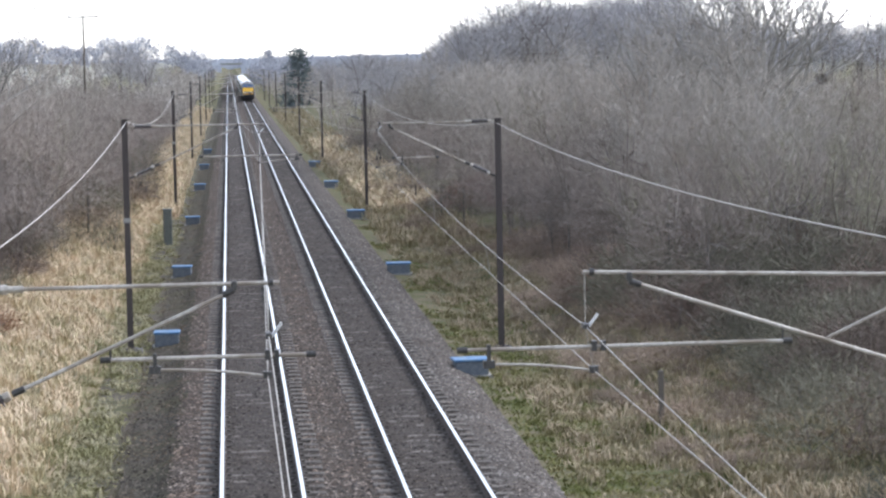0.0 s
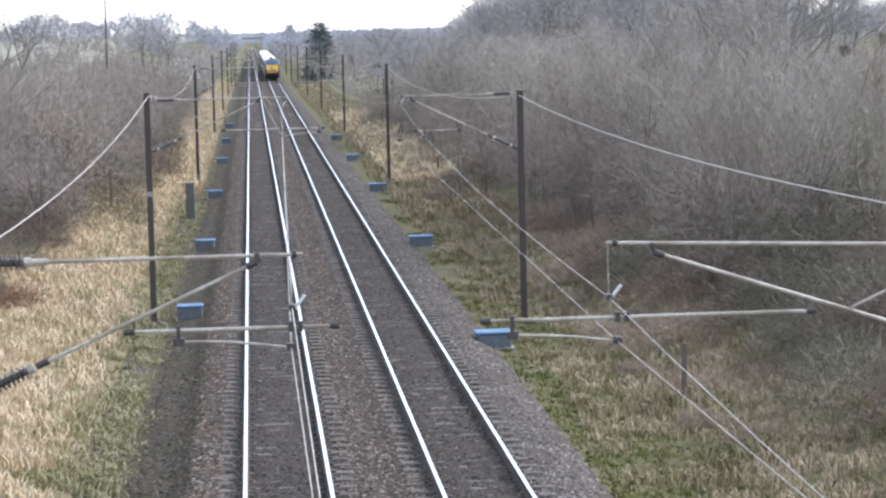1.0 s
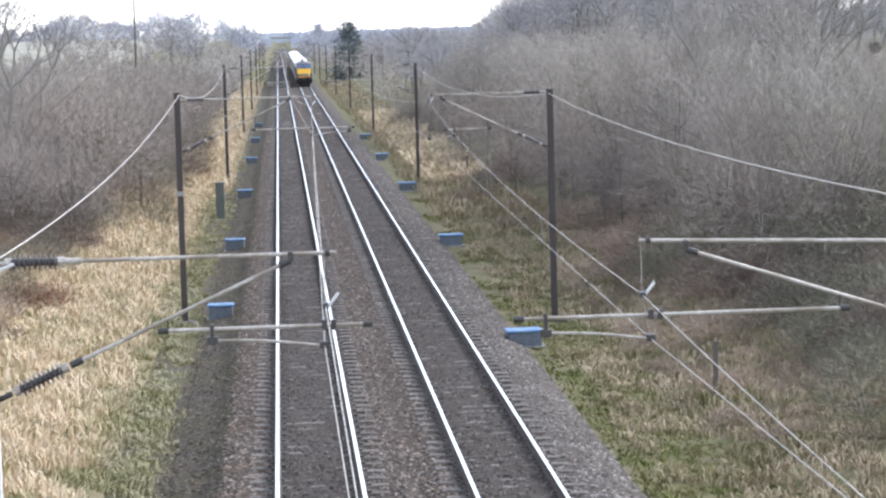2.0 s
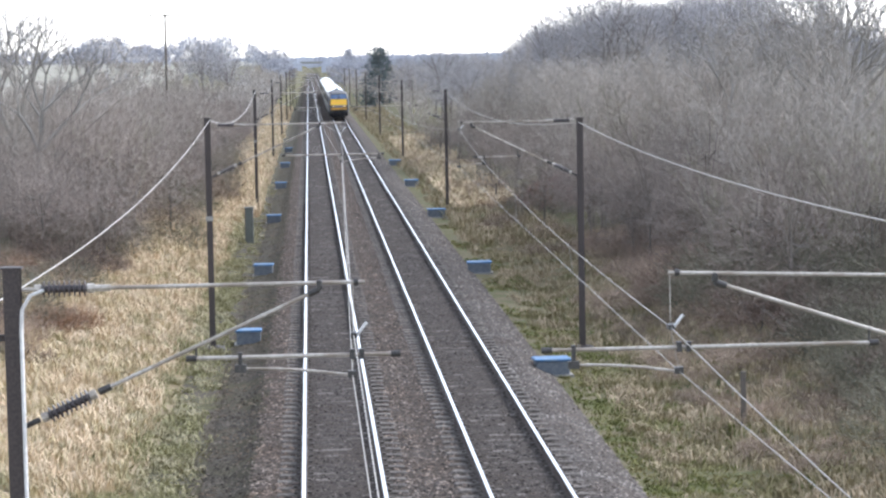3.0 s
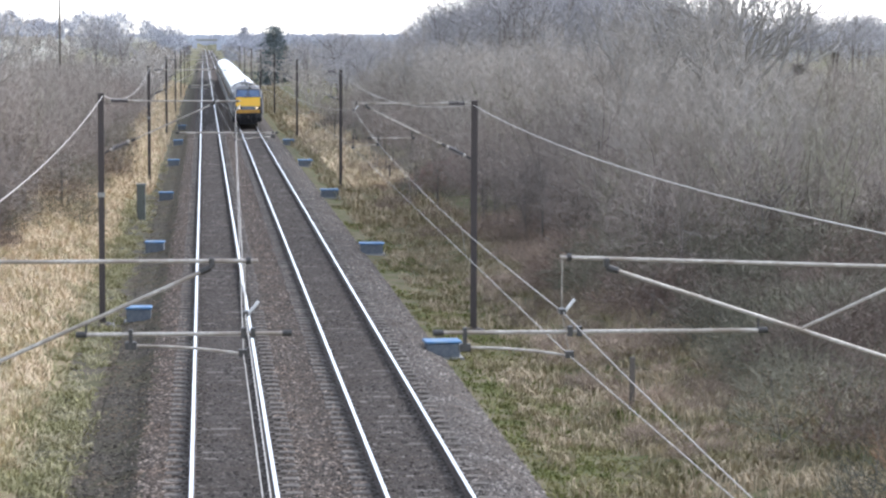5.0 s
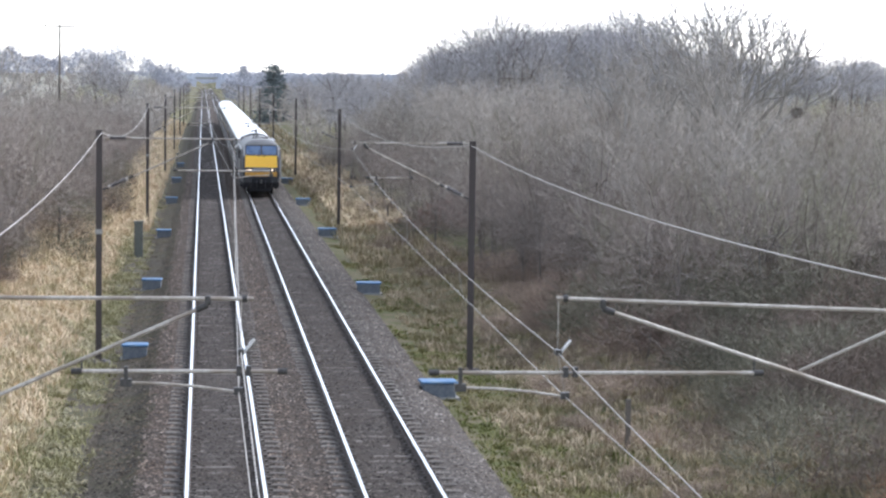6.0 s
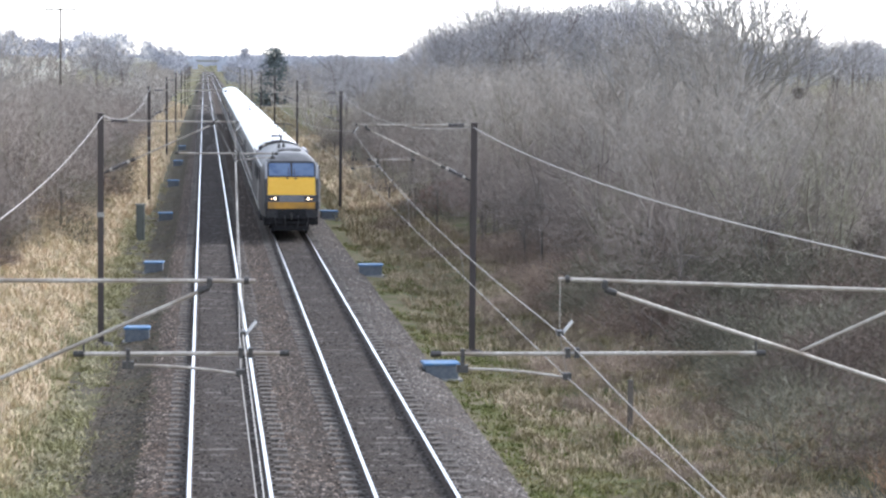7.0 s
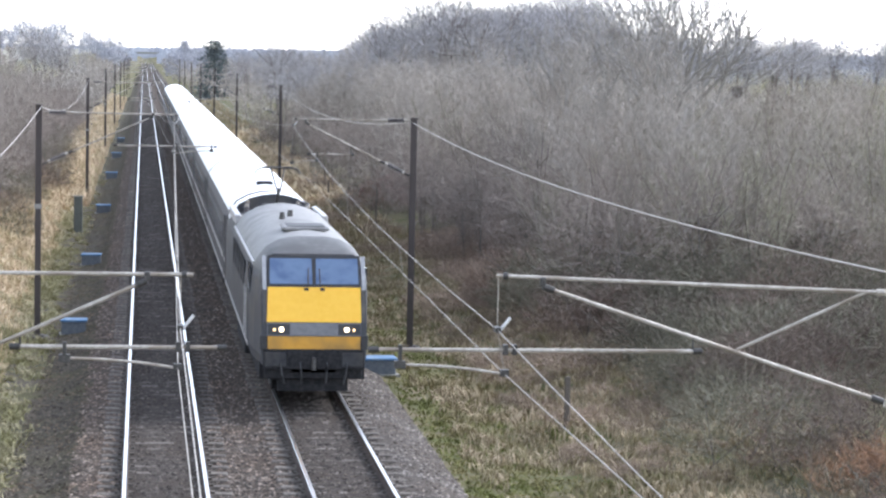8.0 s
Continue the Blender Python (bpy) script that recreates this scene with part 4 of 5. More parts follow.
        cx = -0.14 if x0 < 0 else 0.14
        part("wiper", tubed((cx, nose_y(2.74) - 0.03, 2.74), (cx * 0.9, nose_y(3.08) - 0.03, 3.08), 0.014, n=5), M["black"], p)
        part("wiper_motor", boxed(cx * 1.3 - 0.05, cx * 1.3 + 0.05, nose_y(2.64) - 0.06, nose_y(2.64), 2.61, 2.67), M["black"], e)
    # below the panel
    for s in (-1, 1):
        part("valance", boxed(s * 0.875 - 0.255, s * 0.875 + 0.255, -0.03, 0.4, 0.88, 1.24, bevel=0.03), M["dark_valance"], e, "dark grey front valance")
    # black plate that darkens the front below the yellow panel
    part("front_apron", boxed(-1.15, 1.15, -0.012, 0.1, 0.84, 1.285, bevel=0.01), M["under"], e, "dark apron plate below the yellow panel")
    part("coupler_pocket", boxed(-0.5, 0.5, 0.12, 0.5, 0.75, 1.29), M["under"], e)
    part("coupling_hook", tube(tubed((0, -0.06, 1.06), (0, 0.15, 1.06), 0.06), (0, -0.08, 0.82), (0, -0.05, 1.06), 0.05), M["clamp"], e)
    for x in (-0.75, -0.3, 0.3, 0.75):
        sweep("brake_hose", [(x, 0.1, 1.05), (x, -0.06, 0.95), (x * 0.97, -0.10, 0.75), (x * 0.9, -0.04, 0.52)], 0.025, M["black"], e, 6)
    for s in (-1, 1):
        part("corner_buffer", boxed(s * 1.14 - 0.08, s * 1.14 + 0.08, -0.02, 0.5, 1.28, 1.62, bevel=0.02), M["black"], e)
    part("obstacle_deflector", box(boxed(-1.12, 1.12, 0.12, 0.24, 0.60, 0.88, bevel=0.02), -0.8, 0.8, 0.3, 0.5, 0.30, 0.75), M["under"], e)
    part("underframe", boxed(-1.2, 1.2, 0.5, 18.7, 0.55, 0.95), M["under"], e)
    part("transformer_case", boxed(-1.25, 1.25, 7.2, 12.0, 0.28, 0.6, bevel=0.03), M["under"], e)
    for s in (-1, 1):
        part("pale_side_stripe", boxed(s * 1.376 - 0.006, s * 1.376 + 0.006, 2.9, 18.7, 1.02, 1.12), M["stripe"], e, "pale stripe low on the side")
        part("cab_side_window", boxed(s * 1.362 - 0.012, s * 1.362 + 0.012, 2.2, 2.9, 2.35, 2.95), M["coach_glass"], e)
        part("cab_door", boxed(s * 1.368 - 0.012, s * 1.368 + 0.012, 3.2, 3.85, 1.0, 3.0, bevel=0.004), M["coach_side"], e)
        for y in (3.1, 3.95):
            part("handrail", tubed((s * 1.42, y, 1.2), (s * 1.42, y, 2.4), 0.015, n=6), M["stripe"], e)
        for k in range(5):
            y = 5.2 + k * 1.6
            part("side_grille", boxed(s * 1.366 - 0.012, s * 1.366 + 0.012, y, y + 1.1, 2.2, 2.85), M["under"], e)
    # pantograph
    p = part("pantograph_base", box(box(boxed(-0.5, 0.5, 15.0, 15.08, 3.42, 3.48), -0.5, 0.5, 16.4, 16.48, 3.42, 3.48), -0.05, 0.05, 15.0, 16.48, 3.42, 3.48), M["clamp"], e)
    part("lower_arm", tubed((0, 16.4, 3.48), (0, 15.0, 4.05), 0.05), M["clamp"], p)
    part("upper_arm", tube(tubed((-0.05, 15.0, 4.05), (-0.2, 15.9, 4.62), 0.025), (0.05, 15.0, 4.05), (0.2, 15.9, 4.62), 0.025), M["clamp"], p)
    head = tubed((-0.42, 15.9, 4.64), (0.42, 15.9, 4.64), 0.03)
    tube(head, (-0.42, 15.72, 4.64), (0.42, 15.72, 4.64), 0.025)
    for d in (-1, 1):
        tube(head, (d * 0.42, 15.81, 4.64), (d * 0.58, 15.81, 4.58), 0.022)
        tube(head, (d * 0.58, 15.81, 4.58), (d * 0.68, 15.81, 4.44), 0.018)
    part("collector_head", head, M["clamp"], p)
    for x, y in ((-0.7, 13.8), (-0.3, 13.8), (0.5, 13.8), (0.8, 14.3), (-0.8, 17.1), (0.7, 17.1), (-0.9, 15.4), (0.9, 15.8)):
        insulator(e, (x, y, 3.20), (x, y, 3.52), 0.09, 5)
    sweep("busbar", [(-0.7, 13.8, 3.6), (-0.3, 13.8, 3.62), (0.5, 13.8, 3.6), (0.8, 14.3, 3.6), (0.9, 15.8, 3.6), (0.7, 17.1, 3.6)], 0.03, M["clamp"], e, 6)
    part("breaker", tubed((-0.35, 14.5, 3.2), (-0.35, 14.5, 3.66), 0.16, n=12), M["clamp"], e)
    bogie(e, 4.2)
    bogie(e, 14.6)
    return e


def coach():
    e = thing("coach", pose(RIGHT_T, 75, 0), "dusty grey passenger coach with a pale roof, coupled in the train", "railway coach", "coaches of the train")
    n = 22.6
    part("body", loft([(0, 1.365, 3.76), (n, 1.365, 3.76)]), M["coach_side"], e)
    roof = part("roof", loft([(0.05, 1.365, 3.76), (n - 0.05, 1.365, 3.76)], z_lo=3.12, z_hi=3.76, grow=0.015), M["roof"], e, "grey roof, near white with sky glare put into its colour", True)
    for y in (0.12, 1.6, n - 1.6, n - 0.12):
        part("roof_rib", loft([(y, 1.365, 3.76), (y + 0.05, 1.365, 3.76)], z_lo=3.15, z_hi=3.76, grow=0.03), M["stripe"], roof)
    part("gangway", boxed(-0.6, 0.6, n, n + 0.5, 1.0, 3.3, bevel=0.05), M["black"], e)
    part("underframe", boxed(-1.22, 1.22, 0.3, n - 0.3, 0.62, 0.95), M["under"], e)
    for y0, y1 in ((6.5, 9.5), (10.2, 13.2), (13.8, 16.2)):
        part("equipment_case", boxed(-1.2, 1.2, y0, y1, 0.30, 0.64, bevel=0.03), M["under"], e)
    for s in (-1, 1):
        part("window_band", boxed(s * 1.366 - 0.01, s * 1.366 + 0.01, 2.6, n - 2.6, 1.85, 2.62), M["black"], e)
        for k in range(9):
            y = 2.9 + k * 1.9
            part("window", boxed(s * 1.376 - 0.006, s * 1.376 + 0.006, y, y + 1.55, 1.92, 2.55, bevel=0.002), M["coach_glass"], e)
        for y in (0.7, n - 1.6):
            d = part("door", boxed(s * 1.368 - 0.012, s * 1.368 + 0.012, y, y + 0.9, 1.0, 2.95, bevel=0.004), M["coach_side"], e)
            part("door_window", boxed(s * 1.382 - 0.006, s * 1.382 + 0.006, y + 0.22, y + 0.68, 1.95, 2.65), M["coach_glass"], d)
        part("pale_side_stripe", boxed(s * 1.372 - 0.006, s * 1.372 + 0.006, 0.05, n - 0.05, 1.02, 1.14), M["stripe"], e, "pale stripe low on the side")
        part("red_side_stripe", boxed(s * 1.37 - 0.006, s * 1.37 + 0.006, 0.05, n - 0.05, 1.55, 1.68), M["stripe"], e, "pale waist stripe")
    bogie(e, 3.0)
    bogie(e, n - 3.0)
    return e


TRAIN = []


def build_train():
    loco = locomotive()
    TRAIN.append((loco, 0.0))
    c = coach()
    TRAIN.append((c, 19.4))
    c_roof = [o for o in c.children if o.name.startswith("roof")][0]
    for k in range(1, 10):
        TRAIN.append((copy_thing(c, pose(RIGHT_T, 75 + 23.0 * k, 0)), 19.4 + 23.0 * k))
    part("roof_vent", boxed(-0.26, 0.26, 3.4, 3.95, 3.74, 3.85, bevel=0.03), M["under"], c_roof, "dark roof vent")
    for x in (-0.9, -0.6, -0.3, 0.3, 0.6, 0.9):
        part("roof_seam", boxed(x - 0.012, x + 0.012, 0.2, 6.8, 3.77 - 0.33 * abs(x) ** 2.2, 3.79 - 0.33 * abs(x) ** 2.2), M["stripe"], c_roof)


# ---- plants ----
def spikes(segs, fine=0.03):
    """Tapering sticks from (base, tip, radius) rows, as vertices and faces: three-sided, the finest one sliver each."""
    vs, fs = [], []
    for a, b, r in segs:
        d = b - a
        if d.length < 1e-4:
            continue
        d.normalize()
        u = d.orthogonal().normalized() * r
        w = d.cross(u)
        o = len(vs)
        if r < fine:
            k = (o * 2.399) % math.tau
            u = u * math.cos(k) + w * math.sin(k)
            vs += [a + u, a - u, b]
            fs.append((o, o + 1, o + 2))
            continue
        vs += [a + u, a - 0.5 * u + 0.87 * w, a - 0.5 * u - 0.87 * w, b]
        fs += [(o, o + 1, o + 3), (o + 1, o + 2, o + 3), (o + 2, o, o + 3)]
    return vs, fs


def limbs(segs, most=5):
    vs, fs = [], []
    for a, b, r0, r1 in segs:
        n = most if r0 > 0.035 else 3
        d = (b - a).normalized()
        u = d.orthogonal().normalized()
        w = d.cross(u)
        o = len(vs)
        for p, r in ((a, r0), (b, r1)):
            for k in range(n):
                vs.append(p + u * (r * math.cos(k * math.tau / n)) + w * (r * math.sin(k * math.tau / n)))
        fs += [(o + k, o + (k + 1) % n, o + n + (k + 1) % n, o + n + k) for k in range(n)]
    return vs, fs


def bare_tree(rng, height, spread, stems=1, depth=4, twig_n=9, twig_len=0.8, thick=0.16, upright=0.55):
    """Trunk and limb segments and a crown of twigs for a leafless tree."""
    wood, twigs = [], []

    def rand_dir(d, amount):
        v = Vector((rng.gauss(0, 1), rng.gauss(0, 1), rng.gauss(0, 0.7)))
        v = (d + v * amount).normalized()
        v.z += upright * 0.25
        return v.normalized()

    def grow(p, d, length, r, level):
        steps = 3
        for s in range(steps):
            q = p + d * (length / steps)
            wood.append((p, q, r, r * 0.82))
            if level >= depth - 2:
                for _ in range(twig_n):
                    t = p.lerp(q, rng.random())
                    td = rand_dir(d, 0.75)
                    ln = twig_len * rng.uniform(0.4, 1.2)
                    tip = t + td * ln
                    twigs.append((t, tip, rng.uniform(0.007, 0.012)))
                    for _ in range(rng.choice((1, 2))):
                        m = t.lerp(tip, rng.uniform(0.3, 0.7))
                        twigs.append((m, m + rand_dir(td, 0.6) * ln * 0.6, 0.006))
            p, r = q, r * 0.82
            d = rand_dir(d, 0.16)
            if level < depth and s < steps - 1 and rng.random() < 0.75:
                grow(p, rand_dir(d, 0.55 * spread), length * rng.uniform(0.5, 0.75), r * 0.6, level + 1)
        if level < depth:
            for _ in range(2 if rng.random() < 0.6 else 3):
                grow(p, rand_dir(d, 0.45 * spread), length * rng.uniform(0.55, 0.8), r * 0.72, level + 1)

    for _ in range(stems):
        d = Vector((rng.gauss(0, 0.25), rng.gauss(0, 0.25), 1)).normalized() if stems > 1 else Vector((rng.gauss(0, 0.06), rng.gauss(0, 0.06), 1)).normalized()
        grow(Vector((rng.gauss(0, 0.25) if stems > 1 else 0, rng.gauss(0, 0.25) if stems > 1 else 0, -0.2)), d, height * 0.36, thick, 1)
    top = max(t[1].z for t in twigs)
    k = height / top
    wood = [(a * k, b * k, r0, r1) for a, b, r0, r1 in wood]
    twigs = [(a * k, b * k, r) for a, b, r in twigs]
    return wood, twigs


def spreading_tree(rng, h):
    """A single trunk that forks into limbs and again, up to a broad open crown."""
    wood, twigs = [], []

    def fork(p, d, length, r, level):
        for k in range(2):
            q = p + d * (length / 2)
            wood.append((p, q, r, r * 0.92))
            p, r = q, r * 0.92
            d = (d + Vector((rng.gauss(0, 0.14), rng.gauss(0, 0.14), 0.07))).normalized()
        if level == 6:
            for _ in range(7):
                e = (d + Vector((rng.gauss(0, 0.5), rng.gauss(0, 0.5), rng.gauss(0.1, 0.4)))).normalized()
                t = p - d * length * rng.uniform(0, 1.6)
                twigs.append((t, t + e * rng.uniform(0.25, 0.6), 0.017))
            return
        n = 4 if level == 1 else 3 if level < 4 and rng.random() < 0.55 else 2
        turn = rng.uniform(0, 6.28)
        side = d.orthogonal().normalized()
        for k in range(n):
            a = turn + k * math.tau / n + rng.uniform(-0.5, 0.5)
            out = side * math.cos(a) + d.cross(side) * math.sin(a)
            e = (d + out * rng.uniform(0.42, 0.75) + Vector((0, 0, 0.12))).normalized()
            fork(p, e, length * rng.uniform(0.66, 0.84) if level > 1 else h * 0.2, r * (0.70 if n > 2 else 0.78), level + 1)

    fork(Vector((0, 0, -0.2)), Vector((rng.gauss(0, 0.05), rng.gauss(0, 0.05), 1)).normalized(), h * 0.36, 0.19, 1)
    k = h / max(t[1].z for t in twigs)
    return [(a * k, b * k, q, r) for a, b, q, r in wood], [(a * k, b * k, r) for a, b, r in twigs]


def plant(name, m, wood, twigs, bark, twig_mat, label, category, group):
    t = thing(name, m, label, category, group)
    twigs = twigs + [(a, b, r0) for a, b, r0, r1 in wood if r0 < 0.015]
    wood = [w for w in wood if w[2] >= 0.015]
    if name in ("bare_tree", "scrub_bush", "thorn_bush"):
        vs, fs = limbs(wood[:1])
        mesh_object("trunk" if name == "bare_tree" else "stem", vs, fs, bark, t)
        vs, fs = limbs(wood[1:])
        tagged(mesh_object("branchwork", vs, fs, bark, t), kind="stuff")
    else:
        twigs = twigs + [(a, b, r0) for a, b, r0, r1 in wood]
    vs, fs = spikes(twigs)
    mesh_object("crown", vs, fs, twig_mat, t)
    return t


def bush_parts(rng, h, w, n):
    wood, twigs = [], []
    for k in range(7):
        a = Vector((rng.gauss(0, w * 0.2), rng.gauss(0, w * 0.2), -0.15))
        b = a + Vector((rng.gauss(0, w * 0.2), rng.gauss(0, w * 0.2), h * rng.uniform(0.5, 0.8)))
        wood.append((a, b, 0.018, 0.008))
    for k in range(n):
        ang, rad = rng.uniform(0, 6.28), w * 0.5 * math.sqrt(rng.random())
        dome = math.sqrt(max(0.05, 1 - (rad / (w * 0.52)) ** 2))
        z = h * dome * (rng.random() ** 0.7) * rng.uniform(0.75, 1.0)
        a = Vector((rad * math.cos(ang), rad * math.sin(ang), z * 0.85))
        d = Vector((math.cos(ang) * 0.5 + rng.gauss(0, 0.6), math.sin(ang) * 0.5 + rng.gauss(0, 0.6), rng.uniform(-0.1, 1.1))).normalized()
        ln = rng.uniform(0.25, 0.7)
        b = a + d * ln
        twigs.append((a, b, rng.uniform(0.006, 0.012)))
        for _ in range(2):
            m = a.lerp(b, rng.uniform(0.3, 0.9))
            e = (d + Vector((rng.gauss(0, 0.7), rng.gauss(0, 0.7), rng.gauss(0, 0.6)))).normalized()
            twigs.append((m, m + e * ln * rng.uniform(0.4, 0.8), 0.006))
    return wood, twigs


def dome_tree(rng, h, w, n, r=0.016, foot=0.28, tl=0.75):
    """A leafless tree seen from far: trunk, limbs out to a lobed dome, and a haze of twigs over it."""
    wood, twigs = [], []
    lobe = rng.uniform(0, 90)

    def skin(rad):
        while True:
            d = Vector((rng.gauss(0, 1), rng.gauss(0, 1), rng.gauss(0.25, 1))).normalized()
            if d.z > -0.55:
                break
        k = rad * (1 + 0.34 * noise.noise(d * 1.7 + Vector((lobe, 0, 0))) + 0.14 * noise.noise(d * 4.5 + Vector((0, lobe, 0))))
        mid = h * (foot + (1 - foot) * 0.45)
        return Vector((d.x * w * 0.5 * k, d.y * w * 0.5 * k, mid + d.z * (h - mid) * k)), d
    top = Vector((rng.gauss(0, 0.2), rng.gauss(0, 0.2), h * 0.62))
    wood.append((Vector((0, 0, -0.2)), top * 0.5, 0.013 * h, 0.010 * h))
    wood.append((top * 0.5, top, 0.010 * h, 0.005 * h))
    for k in range(14):
        a = top * rng.uniform(0.35, 1.0)
        b, d = skin(0.55)
        c, d2 = skin(0.95)
        wood.append((a, b, 0.0042 * h, 0.0028 * h))
        for _ in range(4):
            c = b + (d + Vector((rng.gauss(0, 0.5), rng.gauss(0, 0.5), rng.gauss(0.2, 0.4)))) * rng.uniform(0.16, 0.30) * w
            wood.append((b, c, 0.0024 * h, 0.0012 * h))
    for k in range(n):
        p, d = skin(rng.uniform(0.5, 1.0) if k % 3 else rng.uniform(0.88, 1.03))
        e = (d * 0.6 + Vector((rng.gauss(0, 0.55), rng.gauss(0, 0.55), rng.gauss(0.3, 0.5)))).normalized()
        twigs.append((p, p + e * tl * rng.uniform(0.4, 1.1), r * rng.uniform(0.7, 1.2)))
    return wood, twigs


def scatter(n, x0, x1, y0, y1, rng, gap):
    out = []
    tries = 0
    while len(out) < n and tries < n * 40:
        tries += 1
        x, y = rng.uniform(x0, x1), rng.uniform(y0, y1)
        if all((x - a) ** 2 + ((y - b) * 0.6) ** 2 > gap * gap for a, b in out):
            out.append((x, y))
    return out


def put(protos, places, rng, smin, smax):
    for k, (x, y) in enumerate(places):
        s = rng.uniform(smin, smax)
        o = copy_thing(protos[k % len(protos)], pose(0, 0, 0))
        o.matrix_basis = pose(x, y, ground_z(x, y), 0, 0, rng.uniform(0, 360)) @ Matrix.Diagonal((s, s, s * rng.uniform(0.9, 1.1), 1))


def settle(protos, first):
    """The prototypes themselves stand among the rest."""
    for o, (x, y) in zip(protos, first):
        o.matrix_basis = pose(x, y, ground_z(x, y))


def shrub_parts(rng, h, w, stems=13, per=28):
    """Upright brushwood: many thin stems that fan out from the foot, each set with twigs."""
    wood, twigs = [], []
    for k in range(stems):
        ang = rng.uniform(0, 6.28)
        out = Vector((math.cos(ang), math.sin(ang), 0))
        p = out * rng.uniform(0, w * 0.18) + Vector((0, 0, -0.15))
        reach, top = rng.uniform(0.05, 0.5) * w, h * rng.uniform(0.6, 1.0)
        r = rng.uniform(0.02, 0.04)
        for i in range(4):
            f = (i + 1) / 4
            q = out * (w * 0.1 + reach * f ** 1.3) + Vector((rng.gauss(0, 0.12), rng.gauss(0, 0.12), top * f * (1 - 0.12 * (reach / w) * f)))
            wood.append((p, q, r, r * 0.75))
            d = (q - p).normalized()
            for _ in range(per // 4 + (3 if i > 1 else 0)):
                t = p.lerp(q, rng.random())
                td = (d * 0.7 + Vector((rng.gauss(0, 0.6), rng.gauss(0, 0.6), rng.gauss(0.15, 0.4)))).normalized()
                ln = rng.uniform(0.3, 0.85)
                twigs.append((t, t + td * ln, rng.uniform(0.007, 0.012)))
                m = t + td * ln * rng.uniform(0.3, 0.7)
                sd = (td + Vector((rng.gauss(0, 0.5), rng.gauss(0, 0.5), rng.gauss(0.1, 0.4)))).normalized()
                twigs.append((m, m + sd * ln * 0.6, 0.007))
            p, r = q, r * 0.75
    return wood, twigs


def build_plants():
    rng = random.Random(11)
    woods, pale, shrubs, olive, low, reds, under, clump, crowns, dark = [], [], [], [], [], [], [], [], [], []
    for k in range(4):
        w, t = bare_tree(rng, 10.0, 1.1, stems=2 + k % 2, depth=4, twig_n=4, twig_len=0.75, thick=0.085)
        woods.append(plant("bare_tree", pose(0, 0, 0), w, t, M["bark"], M["twig"], "leafless grey-brown tree in the lineside wood", "tree", "lineside wood"))
    for k in range(4):
        w, t = dome_tree(rng, 10.0, 8.0, 4000, 0.019)
        clump.append(plant("bare_tree", pose(0, 0, 0), w, t, M["dark_bark"], M["clump_twig"], "leafless slate-grey tree in the high clump behind", "tree", "high clump"))
    for k in range(3):
        w, t = bare_tree(rng, 10.0, 1.0, stems=2, depth=4, twig_n=4, twig_len=0.7, thick=0.075)
        pale.append(plant("bare_tree", pose(0, 0, 0), w, t, M["bark_pale"], M["twig"], "leafless tree with pale lichen-grey limbs", "tree", "pale-limbed trees"))
    for k in range(5):
        w, t = dome_tree(rng, 5.0, rng.uniform(4.0, 5.2), 2000, 0.0075, 0.03, 0.6)
        shrubs.append(plant("scrub_bush", pose(0, 0, 0), w, t, M["bark"], M["scrub"], "tall leafless pinkish-brown scrub bush on the bank", "bush", "lineside scrub"))
    for k in range(3):
        w, t = dome_tree(rng, 5.0, rng.uniform(4.0, 5.2), 2000, 0.0075, 0.03, 0.6)
        dark.append(plant("scrub_bush", pose(0, 0, 0), w, t, M["dark_bark"], M["dark_scrub"], "tall leafless dark brown scrub bush", "bush", "dark scrub"))
    for k in range(3):
        w, t = shrub_parts(rng, 5.0, rng.uniform(3.6, 4.6), 12, 44)
        olive.append(plant("scrub_bush", pose(0, 0, 0), w, t, M["dark_bark"], M["olive"], "tall leafless scrub bush with lichen-green twigs", "bush", "lichen-green scrub"))
    for k in range(3):
        w, t = bush_parts(rng, 0.8, 2.2, 340)
        low.append(plant("dead_bracken", pose(0, 0, 0), w, t, M["scrub"], M["dead_bracken"], "low tangle of dead brown bracken and brambles", "bush", "dead bracken"))
    w, t = bush_parts(rng, 1.9, 3.4, 1100)
    reds.append(plant("red_scrub", pose(0, 0, 0), w, t, M["bark"], M["red_scrub"], "dark red-brown dogwood scrub bush", "bush", "red scrub"))
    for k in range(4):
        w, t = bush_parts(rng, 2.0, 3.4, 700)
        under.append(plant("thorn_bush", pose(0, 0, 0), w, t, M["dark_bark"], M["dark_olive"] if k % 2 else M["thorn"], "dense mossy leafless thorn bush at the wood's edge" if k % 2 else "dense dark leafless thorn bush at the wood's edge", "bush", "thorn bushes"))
    for k in range(3):
        w, t = spreading_tree(rng, 11.8)
        crowns.append(plant("bare_tree", pose(0, 0, 0), w, t, M["crown_bark"], M["clump_twig"], "leafless spreading tree with bold branching limbs", "tree", "spreading trees"))
    # the bold crowns over the wood, and one at the top of the left-hand bank
    settle(crowns, [(22.1, 100), (20.9, 102), (21.4, 98)])
    put(crowns, [(21.8, 96.5), (18.6, 106)], rng, 0.86, 0.94)
    put(crowns, [(19.8, 99.6)], rng, 0.84, 0.86)
    put(woods, [(22.7, 90.4)], rng, 0.70, 0.72)
    put(woods, [(-11.9, 97)], rng, 0.95, 1.0)
    put(crowns[:2], [(-10.9, 97), (-12.2, 99)], rng, 0.80, 0.86)
    settle(woods, [(20, 122), (24, 190), (26, 200), (24, 130)])
    settle(pale, [(18.6, 92), (20.4, 96), (16.6, 104)])
